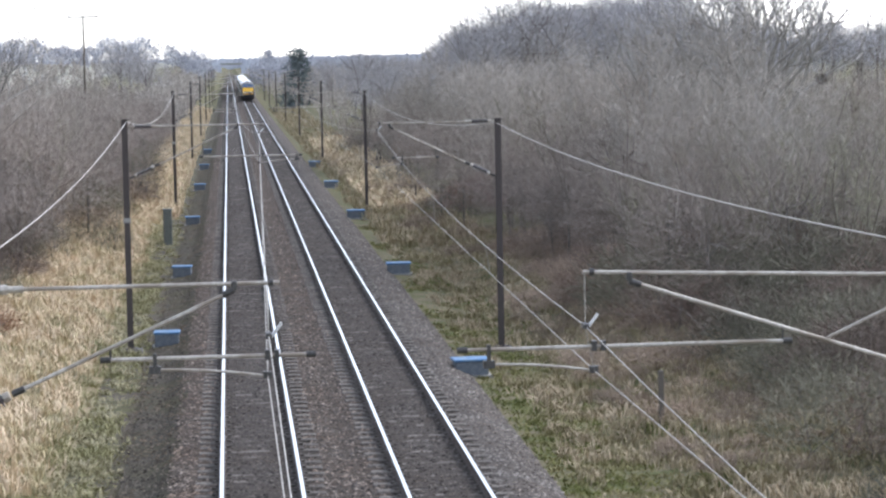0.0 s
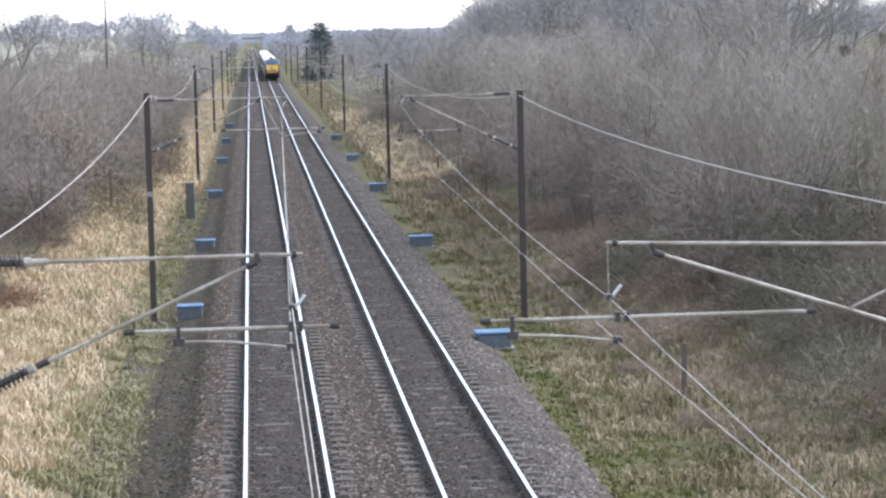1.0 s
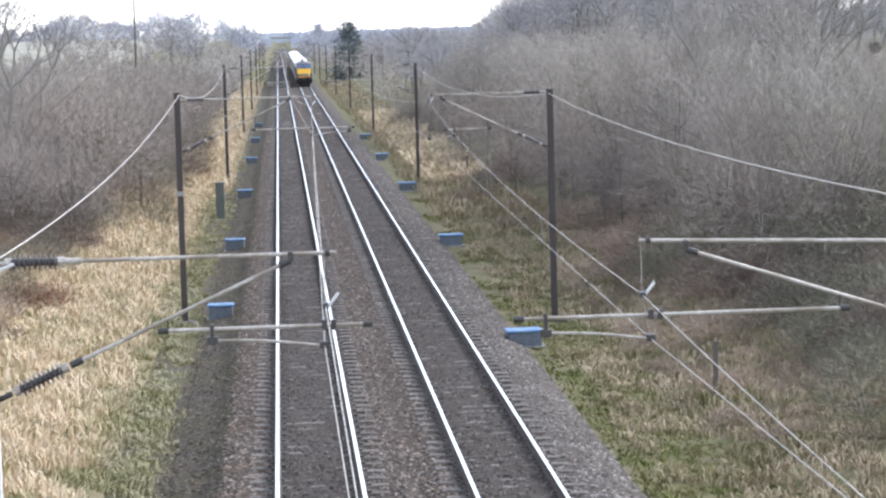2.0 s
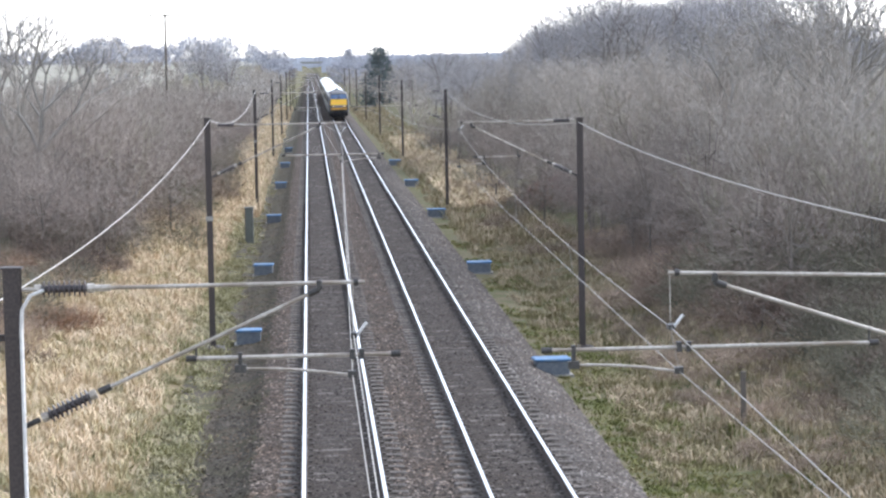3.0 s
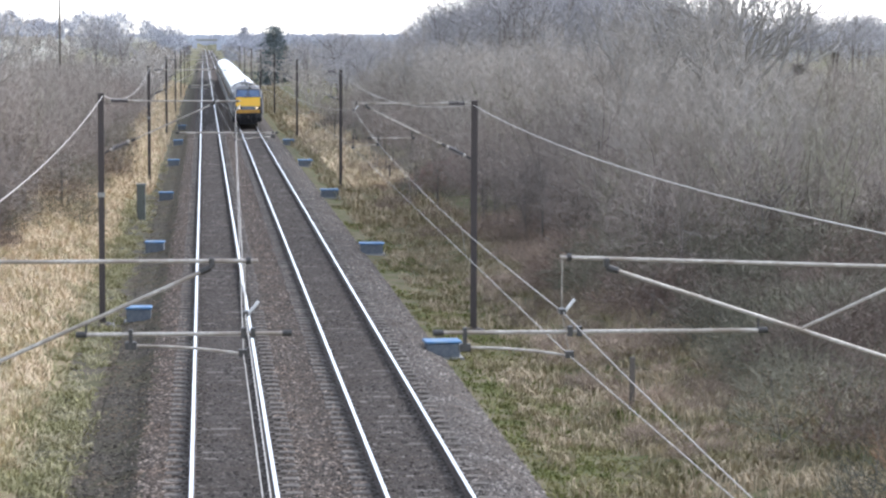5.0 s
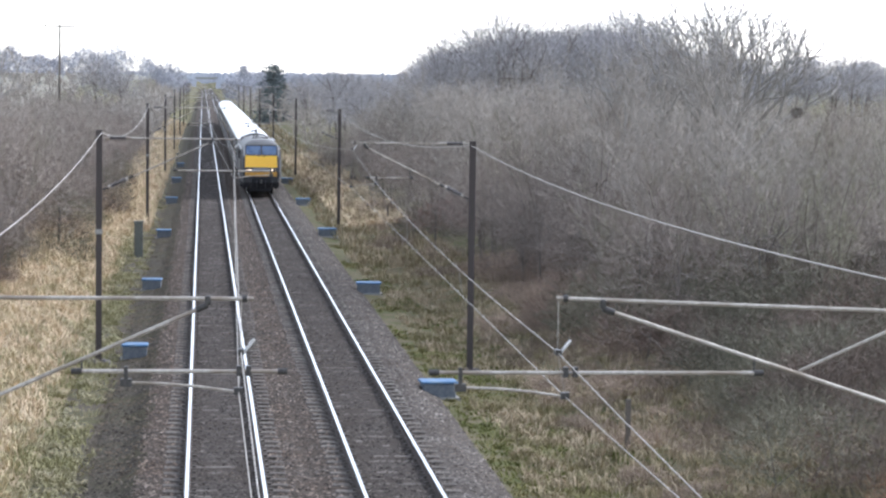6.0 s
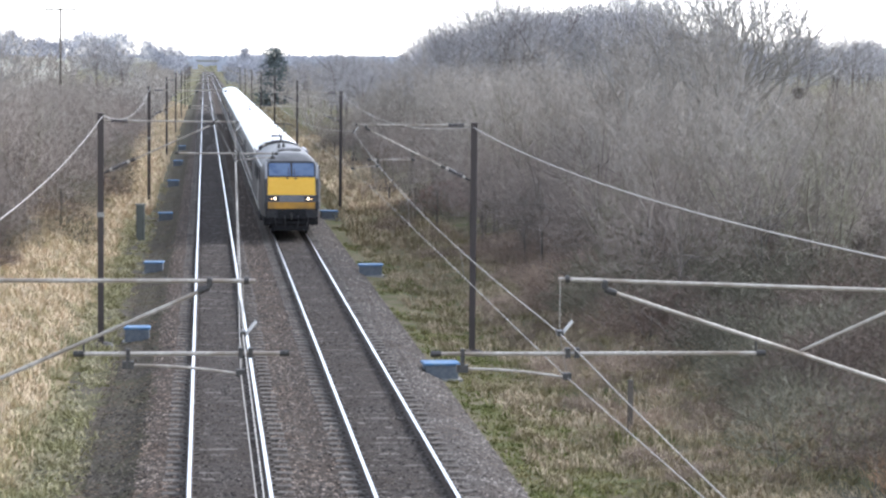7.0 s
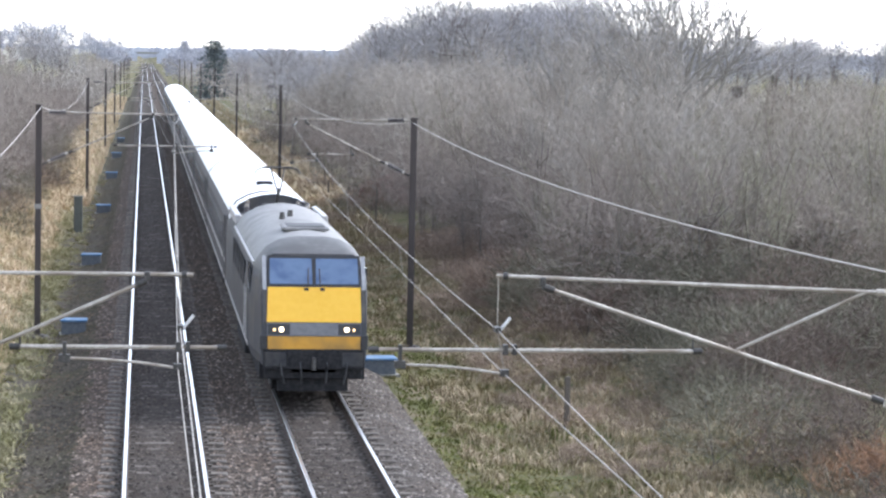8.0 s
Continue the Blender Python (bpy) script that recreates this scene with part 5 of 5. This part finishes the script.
    settle(shrubs, [(-12.5, 97), (20, 112), (16, 114), (-12.2, 140), (19, 92)])
    settle(olive, [(17.0, 74), (20.5, 79), (14.6, 82)])
    settle(dark, [(15.6, 80), (13.2, 108), (-8.6, 104)])
    settle(low, [(11.5, 62), (13, 70), (12.4, 84)])
    settle(reds, [(13.4, 131)])
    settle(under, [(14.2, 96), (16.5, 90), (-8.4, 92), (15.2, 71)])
    put(reds, [(14.6, 133), (12.6, 128), (13.9, 126)], rng, 0.75, 1.0)
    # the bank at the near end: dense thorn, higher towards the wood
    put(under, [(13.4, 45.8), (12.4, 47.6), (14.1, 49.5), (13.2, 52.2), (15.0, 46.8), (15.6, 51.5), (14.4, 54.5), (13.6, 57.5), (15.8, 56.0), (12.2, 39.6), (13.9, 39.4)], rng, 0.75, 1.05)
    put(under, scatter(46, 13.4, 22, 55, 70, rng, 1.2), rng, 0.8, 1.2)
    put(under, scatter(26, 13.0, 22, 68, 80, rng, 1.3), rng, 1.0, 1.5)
    # the wood on the right: a wall of scrub before it, the high clump behind
    put(olive + dark, scatter(34, 13.6, 24, 70, 88, rng, 1.6), rng, 0.75, 1.1)
    put(olive + shrubs[:2], scatter(20, 17.5, 27, 76, 92, rng, 1.8), rng, 0.85, 1.2)
    put(dark, scatter(24, 12.6, 17, 88, 116, rng, 1.4), rng, 0.6, 0.95)
    put(shrubs[:3] + olive + olive + dark[:2], scatter(56, 14.6, 32, 88, 118, rng, 1.8), rng, 0.95, 1.35)
    settle(clump, [(27, 205), (31, 222), (36, 240), (29, 212)])
    hill = scatter(84, 19, 44, 185, 265, rng, 2.2)
    put(clump, [p for p in hill if 0.118 < p[0] / p[1] < 0.188], rng, 1.06, 1.20)
    put(clump, [p for p in hill if p[0] / p[1] >= 0.188], rng, 0.8, 0.95)
    put(clump, [p for p in hill if 0.098 < p[0] / p[1] <= 0.118], rng, 0.86, 1.05)
    put(woods, scatter(26, 14.5, 26, 118, 185, rng, 2.6), rng, 0.68, 0.88)
    put(clump, scatter(24, 14.5, 30, 250, 420, rng, 4.0), rng, 0.58, 0.8)
    put(pale, [(22.5, 108), (19.0, 99), (24.0, 112), (16.4, 96), (20.2, 88), (26.0, 118)], rng, 0.62, 0.78)
    put(pale, [(15.8, 81.5), (17.3, 79), (19.4, 82), (21.6, 84), (16.4, 83), (18.4, 77)], rng, 0.6, 0.74)
    put(dark, scatter(40, 10.8, 16, 112, 230, rng, 1.8), rng, 0.55, 0.9)
    put(shrubs, scatter(40, 13.0, 26, 116, 260, rng, 1.9), rng, 0.8, 1.25)
    put(shrubs, scatter(14, 30, 60, 120, 200, rng, 2.4), rng, 0.9, 1.2)
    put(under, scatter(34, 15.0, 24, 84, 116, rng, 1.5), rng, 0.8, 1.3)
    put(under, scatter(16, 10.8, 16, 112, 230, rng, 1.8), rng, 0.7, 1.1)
    put(clump, scatter(34, 96, 168, 385, 440, rng, 2.8), rng, 1.02, 1.22)
    put(low, scatter(64, 9.4, 13.4, 46, 84, rng, 0.8), rng, 0.35, 0.65)
    put(low, scatter(38, 11.6, 15.5, 78, 104, rng, 0.9), rng, 0.7, 1.2)
    put(low, scatter(16, 8.6, 11.5, 100, 210, rng, 1.2), rng, 0.6, 1.0)
    # left-hand scrub, down to the straw strip
    put(dark + shrubs[:1] + olive[:1], scatter(52, -20, -7.4, 92, 130, rng, 1.7), rng, 0.85, 1.1)
    put(dark, scatter(22, -8.2, -5.9, 104, 230, rng, 1.9), rng, 0.55, 0.85)
    put(dark + shrubs[:2], scatter(48, -22, -7.0, 124, 240, rng, 2.1), rng, 0.75, 0.95)
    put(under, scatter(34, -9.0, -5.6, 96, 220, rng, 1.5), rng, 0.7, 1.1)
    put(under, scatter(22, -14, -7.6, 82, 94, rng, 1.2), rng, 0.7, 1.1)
    put(low, scatter(26, -12.0, -7.2, 60, 88, rng, 0.9), rng, 0.5, 0.9)
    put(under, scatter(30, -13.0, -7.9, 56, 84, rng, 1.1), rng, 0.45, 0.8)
    put(dark, scatter(30, -14.5, -7.4, 83, 96, rng, 1.1), rng, 0.45, 0.75)
    put(clump, [(-13.6, 345), (-11.4, 338), (-15.4, 350)], rng, 0.78, 0.92)
    # everything past that stays one tangle
    spots = [(x, y, 0.95) for x, y in scatter(70, -12, -5.8, 235, 560, rng, 2.2)]
    spots += [(x, y, 0.7) for x, y in scatter(64, -34, -11, 240, 420, rng, 2.4)]
    spots += [(x, y, 0.6) for x, y in scatter(26, -60, -18, 520, 535, rng, 1.4)]
    spots += [(x, y, 1.1) for x, y in scatter(80, 11.0, 30, 255, 560, rng, 2.8) if y > 440 or x / y > 0.036]
    spots += [(x, y, 1.3) for x, y in scatter(60, 10, 90, 470, 1100, rng, 4)]
    spots += [(x, y, 1.0) for x, y in scatter(60, 92, 180, 400, 470, rng, 2.6)]
    spots += [(x, y, 1.35) for x, y in scatter(46, 34, 80, 150, 250, rng, 2.4)]
    spots += [(x, y, 0.9) for x, y in scatter(60, -18, -6.5, 420, 1250, rng, 3)]
    spots += [(x, y, 0.95) for x, y in scatter(80, 9.5, 34, 430, 1250, rng, 3)]
    spots += [(x, y, 1.3) for x, y in scatter(24, 12.5, 24, 400, 470, rng, 1.6)]
    distant_scrub(spots, rng)
    distant_woods(rng)


def distant_woods(rng):
    """Belts of far trees behind the fields, joined; their blue-grey colour holds the haze."""
    vs, fs = [], []
    belts = [(-60, -48, 640, 11.5, 7), (-47, -38, 690, 9.5, 6), (-36, -22, 700, 12.5, 9), (-24, -9, 900, 12.0, 10), (-13, -6.5, 760, 8.0, 6),
             (10, 24, 900, 9.8, 9), (24, 60, 950, 9.0, 16), (8, 16, 700, 8.0, 6), (60, 200, 1000, 9.0, 30), (100, 215, 480, 12.5, 34), (-120, -60, 900, 9.5, 22)]
    for x0, x1, y, h, n in belts:
        for k in range(n):
            x = x0 + (x1 - x0) * (k + rng.uniform(0.1, 0.9)) / n
            yy = y + rng.uniform(-25, 25)
            hh = h * rng.uniform(0.72, 1.05) - max(0.0, ground_z(x, yy)) * 0.35
            w, t = dome_tree(rng, hh, hh * rng.uniform(0.7, 0.95), 420, 0.11, 0.1, 1.5)
            z = ground_z(x, yy)
            for part_vs, part_fs in (limbs(w[:2], 4), spikes(t, 1.0)):
                o = len(vs)
                vs += [(v.x + x, v.y + yy, v.z + z) for v in part_vs]
                fs += [tuple(i + o for i in f) for f in part_fs]
    tagged(mesh_object("distant_woods", vs, fs, M["hazed_twig"]), "far belts of leafless trees behind the fields, haze put into their blue-grey colour", "woodland", kind="stuff")


def distant_scrub(spots, rng):
    vs, fs = [], []
    for x, y, k in spots:
        w, t = shrub_parts(rng, 5.0 * k * rng.uniform(0.75, 1.1), 4.4 * k, 9, 8)
        z = ground_z(x, y)
        r = 0.022 + 0.00008 * y
        for part_vs, part_fs in (limbs(w, 3), spikes([(a, b, r) for a, b, q in t], 1.0)):
            o = len(vs)
            vs += [(v.x + x, v.y + y, v.z + z) for v in part_vs]
            fs += [tuple(i + o for i in f) for f in part_fs]
    tagged(mesh_object("distant_scrub", vs, fs, M["twig"]), "leafless grey-brown scrub and trees far along the line", "scrub", kind="stuff")


def verge_details():
    for x, y in ((9.8, 54.0), (10.7, 138.0)):
        p = thing("fence_post", pose(x, y, ground_z(x, y)), "old grey wooden fence post half lost in the brambles", "fence post", "old fence posts")
        part("stake", boxed(-0.06, 0.06, -0.05, 0.05, -0.3, 1.25, bevel=0.012), M["pole"], p)
        part("staple", boxed(-0.02, 0.02, -0.058, -0.05, 1.05, 1.08), M["clamp"], p)
    rng = random.Random(31)
    for x, y in ((13.4, 43.4), (14.1, 43.8), (14.8, 44.4), (-9.6, 78.0), (-7.4, 66.5), (-6.9, 69.0)):
        w, t = bush_parts(rng, 0.8, 1.5, 320)
        plant("rusty_bracken", pose(x, y, ground_z(x, y)), w, t, M["scrub"], M["rust_bracken"], "patch of rust-orange dead bracken", "bush", "rusty bracken")


def bird_nest(x, y, z, seed):
    rng = random.Random(seed)
    n = thing("bird_nest", pose(x, y, z), "dark twiggy bird nest high in a bare tree", "bird nest", "bird nests")
    segs = []
    for k in range(170):
        v = Vector((rng.gauss(0, 1), rng.gauss(0, 1), rng.gauss(0, 0.8))).normalized() * rng.uniform(0.05, 0.24)
        w = v.cross(Vector((rng.gauss(0, 1), rng.gauss(0, 1), rng.gauss(0, 1)))).normalized()
        segs.append((Vector((v.x * 1.2, v.y * 1.2, v.z * 0.8)) - w * 0.17, v + w * rng.uniform(0.15, 0.34), 0.014))
    vs, fs = spikes(segs)
    mesh_object("twig_ball", vs, fs, M["nest"], n)


def conifer_tree(x, y, h, w, seed, mat):
    rng = random.Random(seed)
    t = thing("conifer", pose(x, y, ground_z(x, y)), "dark green conifer standing beside the railway", "tree", "conifers")
    vs, fs = limbs([(Vector((0, 0, -0.2)), Vector((0, 0, h * 0.95)), 0.22, 0.04)], 7)
    mesh_object("trunk", vs, fs, M["bark"], t)
    segs = []
    for k in range(80):
        f = (k / 80) ** 1.5
        z = h * (0.02 + 0.98 * f)
        reach = w * 0.5 * (1 - f) ** 0.5 * rng.uniform(0.65, 1.12) + 0.1
        a = k * 2.4 + rng.uniform(-0.4, 0.4)
        out = Vector((math.cos(a), math.sin(a), -0.1 + 0.5 * f))
        for i in range(50):
            q = out * reach * math.sqrt(rng.uniform(0.02, 1.0)) + Vector((rng.gauss(0, 0.5), rng.gauss(0, 0.5), z + rng.gauss(0, 0.3)))
            d = Vector((rng.gauss(0, 0.5), rng.gauss(0, 0.5), rng.gauss(0.05, 0.3))) + out * 0.5
            segs.append((q - d * 0.1, q + d * 0.55, 0.11))
    vs, fs = spikes(segs, 1.0)
    mesh_object("crown", vs, fs, mat, t)


def tufts(name, label, mat, n, region, h0, h1, seed, keep=None, blades=8, w0=0.012, w1=0.024):
    """Grass in clumps, joined."""
    rng = np.random.default_rng(seed)
    x0, x1, y0, y1 = region
    pts = []
    while len(pts) < n:
        y = y0 + (y1 - y0) * rng.random() ** 1.6
        x = rng.uniform(x0, x1)
        if keep is None or keep(x, y):
            pts.append((x, y))
    vs, fs = [], []
    for x, y in pts:
        z = ground_z(x, y) - 0.03
        h = rng.uniform(h0, h1)
        lean = rng.uniform(0, 6.28)
        for b in range(blades):
            a = rng.uniform(0, 6.28)
            w = rng.uniform(w0, w1)
            px, py = x + rng.normal(0, 0.09), y + rng.normal(0, 0.12)
            o = len(vs)
            k = h * rng.uniform(0.6, 1.1)
            tx = px + math.cos(a) * k * 0.55 + math.cos(lean) * 0.12
            ty = py + math.sin(a) * k * 0.55 + math.sin(lean) * 0.12
            c, s = math.cos(a + 1.57) * w, math.sin(a + 1.57) * w
            mx, my = px + (tx - px) * 0.4, py + (ty - py) * 0.4
            vs += [(px - c, py - s, z), (px + c, py + s, z), (mx + c, my + s, z + k * 0.65), (mx - c, my - s, z + k * 0.65), (tx, ty, z + k * rng.uniform(0.7, 1.0))]
            fs += [(o, o + 1, o + 2, o + 3), (o + 3, o + 2, o + 4)]
    tagged(mesh_object(name, vs, fs, mat), label, "grass", kind="stuff")


def tussock(x, y, seed, size, least):
    """Where tussocks stand thick."""
    return noise.noise((x * size, y * size * 0.7, seed)) > least


def build_grass():
    tufts("dry_grass", "pale straw-coloured winter grass in tussocks on the bank", M["straw"], 11500, (-10, -2.9, 35, 140), 0.22, 0.55, 21, lambda x, y: x < -3.9 - 0.7 * noise.noise((y * 0.3, 0, 5)) and tussock(x, y, 1.0, 1.1, -0.28), 6, 0.009, 0.019)
    tufts("bank_grass", "olive-green grass between the straw tussocks", M["olive_grass"], 5200, (-6.4, -2.75, 35, 120), 0.10, 0.30, 28, lambda x, y: tussock(x, y, 4.0, 0.8, -0.12 + max(0.0, (-4.2 - x) * 0.18)), 7, 0.008, 0.016)
    tufts("verge_grass", "thin olive grass along the cess", M["olive_grass"], 3000, (-4.4, -2.35, 35, 170), 0.05, 0.18, 22, lambda x, y: tussock(x, y, 6.0, 0.9, -0.4 + (x + 3.2) * 0.7))
    tufts("far_dry_grass", "straw-coloured grass strip below the scrub", M["straw"], 2600, (-6.3, -2.9, 130, 420), 0.35, 0.8, 25)
    tufts("green_verge_grass", "short green grass on the verge", M["green"], 7000, (6.45, 10.4, 36, 150), 0.06, 0.17, 23, lambda x, y: tussock(x, y, 2.0, 0.5, -0.58 + max(0.0, (y - 50) * 0.012) + max(0.0, (x - 8.3) * 0.3)), 6, 0.010, 0.020)
    tufts("dry_verge_grass", "tangled dull straw grass on the verge", M["dull_straw"], 10500, (7.0, 15.0, 36, 110), 0.12, 0.40, 24, lambda x, y: tussock(x, y, 3.0, 0.55, 0.02 - max(0.0, (x - 7.2) * 0.2)), 6, 0.009, 0.019)
    tufts("tall_dry_grass", "tall pale straw grass clump beside the far verge", M["straw"], 1700, (8.3, 12.0, 135, 255), 0.5, 1.0, 27, None, 8, 0.018, 0.034)
    tufts("far_verge_grass", "tall straw grass along the far verge", M["dull_straw"], 2200, (7.0, 12.0, 110, 420), 0.35, 0.8, 26)


# ---- distance ----
def build_distance():
    p = thing("power_pole", pose(-17.7, 300, 2.95), "tarred wooden power pole with a crossarm", "utility pole")
    part("pole", tubed((0, 0, -0.3), (0, 0, 11.0), 0.16, 0.11), M["pole"], p)
    a = part("crossarm", boxed(-1.9, 1.9, -0.07, 0.07, 10.75, 10.92), M["pole"], p)
    for x in (-1.75, 0.0, 1.75):
        part("pin_insulator", tubed((x, 0, 10.92), (x, 0, 11.15), 0.05, 0.035), M["insulator"], a)
    b = thing("overbridge", pose(2.0, 1480, 0), "distant grey overbridge across the railway", "bridge")
    part("deck", boxed(-6, 6, -3, 3, 5.6, 6.2), M["concrete"], b)
    for y in (-3, 2.7):
        part("parapet", boxed(-7, 7, y, y + 0.3, 6.2, 6.9), M["concrete"], b)
    for d in (-1, 1):
        bm = bmesh.new()
        ring = [(d * 6, -6, -1), (d * 6, 6, -1), (d * 6, 3, 5.6), (d * 6, -3, 5.6)]
        ends = [[bm.verts.new((a + q, y, z * k)) for a, y, z in ring] for q, k in ((0, 1), (d * 90, 0.75))]
        for k in range(4):
            bm.faces.new((ends[0][k], ends[0][(k + 1) % 4], ends[1][(k + 1) % 4], ends[1][k]))
        bm.faces.new(ends[0])
        bm.faces.new(ends[1])
        bmesh.ops.recalc_face_normals(bm, faces=bm.faces)
        # the embankment takes the haze-tinted woodland colour too
        part("embankment", bm, M["hazed_wood"], b, "earth embankment carrying the road")
    for y, x0, x1, pts in ((2600, -700, 1000, [(-700, 14), (0, 11), (300, 13), (500, 18), (1000, 20)]),):
        n = int((x1 - x0) / 1.2)
        vs, fs = [], []
        for k in range(n + 1):
            x = x0 + (x1 - x0) * k / n
            z = lerp(pts, x) + 1.6 * noise.noise((x * 0.09, y, 0)) + 1.8 * noise.noise((x * 0.27, y, 5)) + 1.3 * noise.noise((x * 0.8, y, 9))
            vs += [(x, y, -2), (x, y + 6, z)]
        fs = [(2 * k, 2 * k + 2, 2 * k + 3, 2 * k + 1) for k in range(n)]
        # skyline woodland, with haze painted in as blue-grey
        tagged(mesh_object("backdrop", vs, fs, M["hazed_wood"]), "far woodland along the skyline, coloured blue-grey for haze", "woodland", kind="structure")


build_ground()
build_bed()
build_tracks()
build_overhead()
build_boxes()
build_train()
build_plants()
conifer_tree(12.6, 430, 10.0, 7.6, 3, M["conifer"])
# the farther conifer is coloured with the haze-tinted twigs
conifer_tree(15.0, 890, 11.2, 7.0, 4, M["hazed_twig"])
verge_details()
bird_nest(19.63, 99.0, 9.1, 1)
bird_nest(22.69, 90.0, 6.85, 2)
build_distance()
build_stones("ballast_stones", "dark grey ballast stones between the rails", M["stone"], 26000, -0.4, 5.0, 5)
build_stones("shoulder_stones", "clean pale ballast stones on the shoulder", M["pale_stone"], 9500, 4.75, 6.35, 8)
build_stones("brown_shoulder_stones", "rust-stained ballast stones beside the rail", M["brown_stone"], 7000, -1.35, -0.4, 7)
build_stones("brown_stones", "rust-stained ballast stones between the tracks", M["brown_stone"], 9000, 1.45, 2.95, 9)
build_stones("cess_stones", "dark oily stones scattered along the cess", M["dark_stone"], 9000, -2.6, -1.2, 6)
build_grass()


def motions():
    """The train runs towards the bridge at an even 52.9 m/s."""
    for ob, back in TRAIN:
        walk(ob, [(t, pose(RIGHT_T, FRONT_END + SPEED * (8.0 - t) + back, 0)) for t in (0, 1, 2, 3, 4, 5, 6, 7, 8)])


FRONT_END, SPEED = 53.6, 52.9
motions()
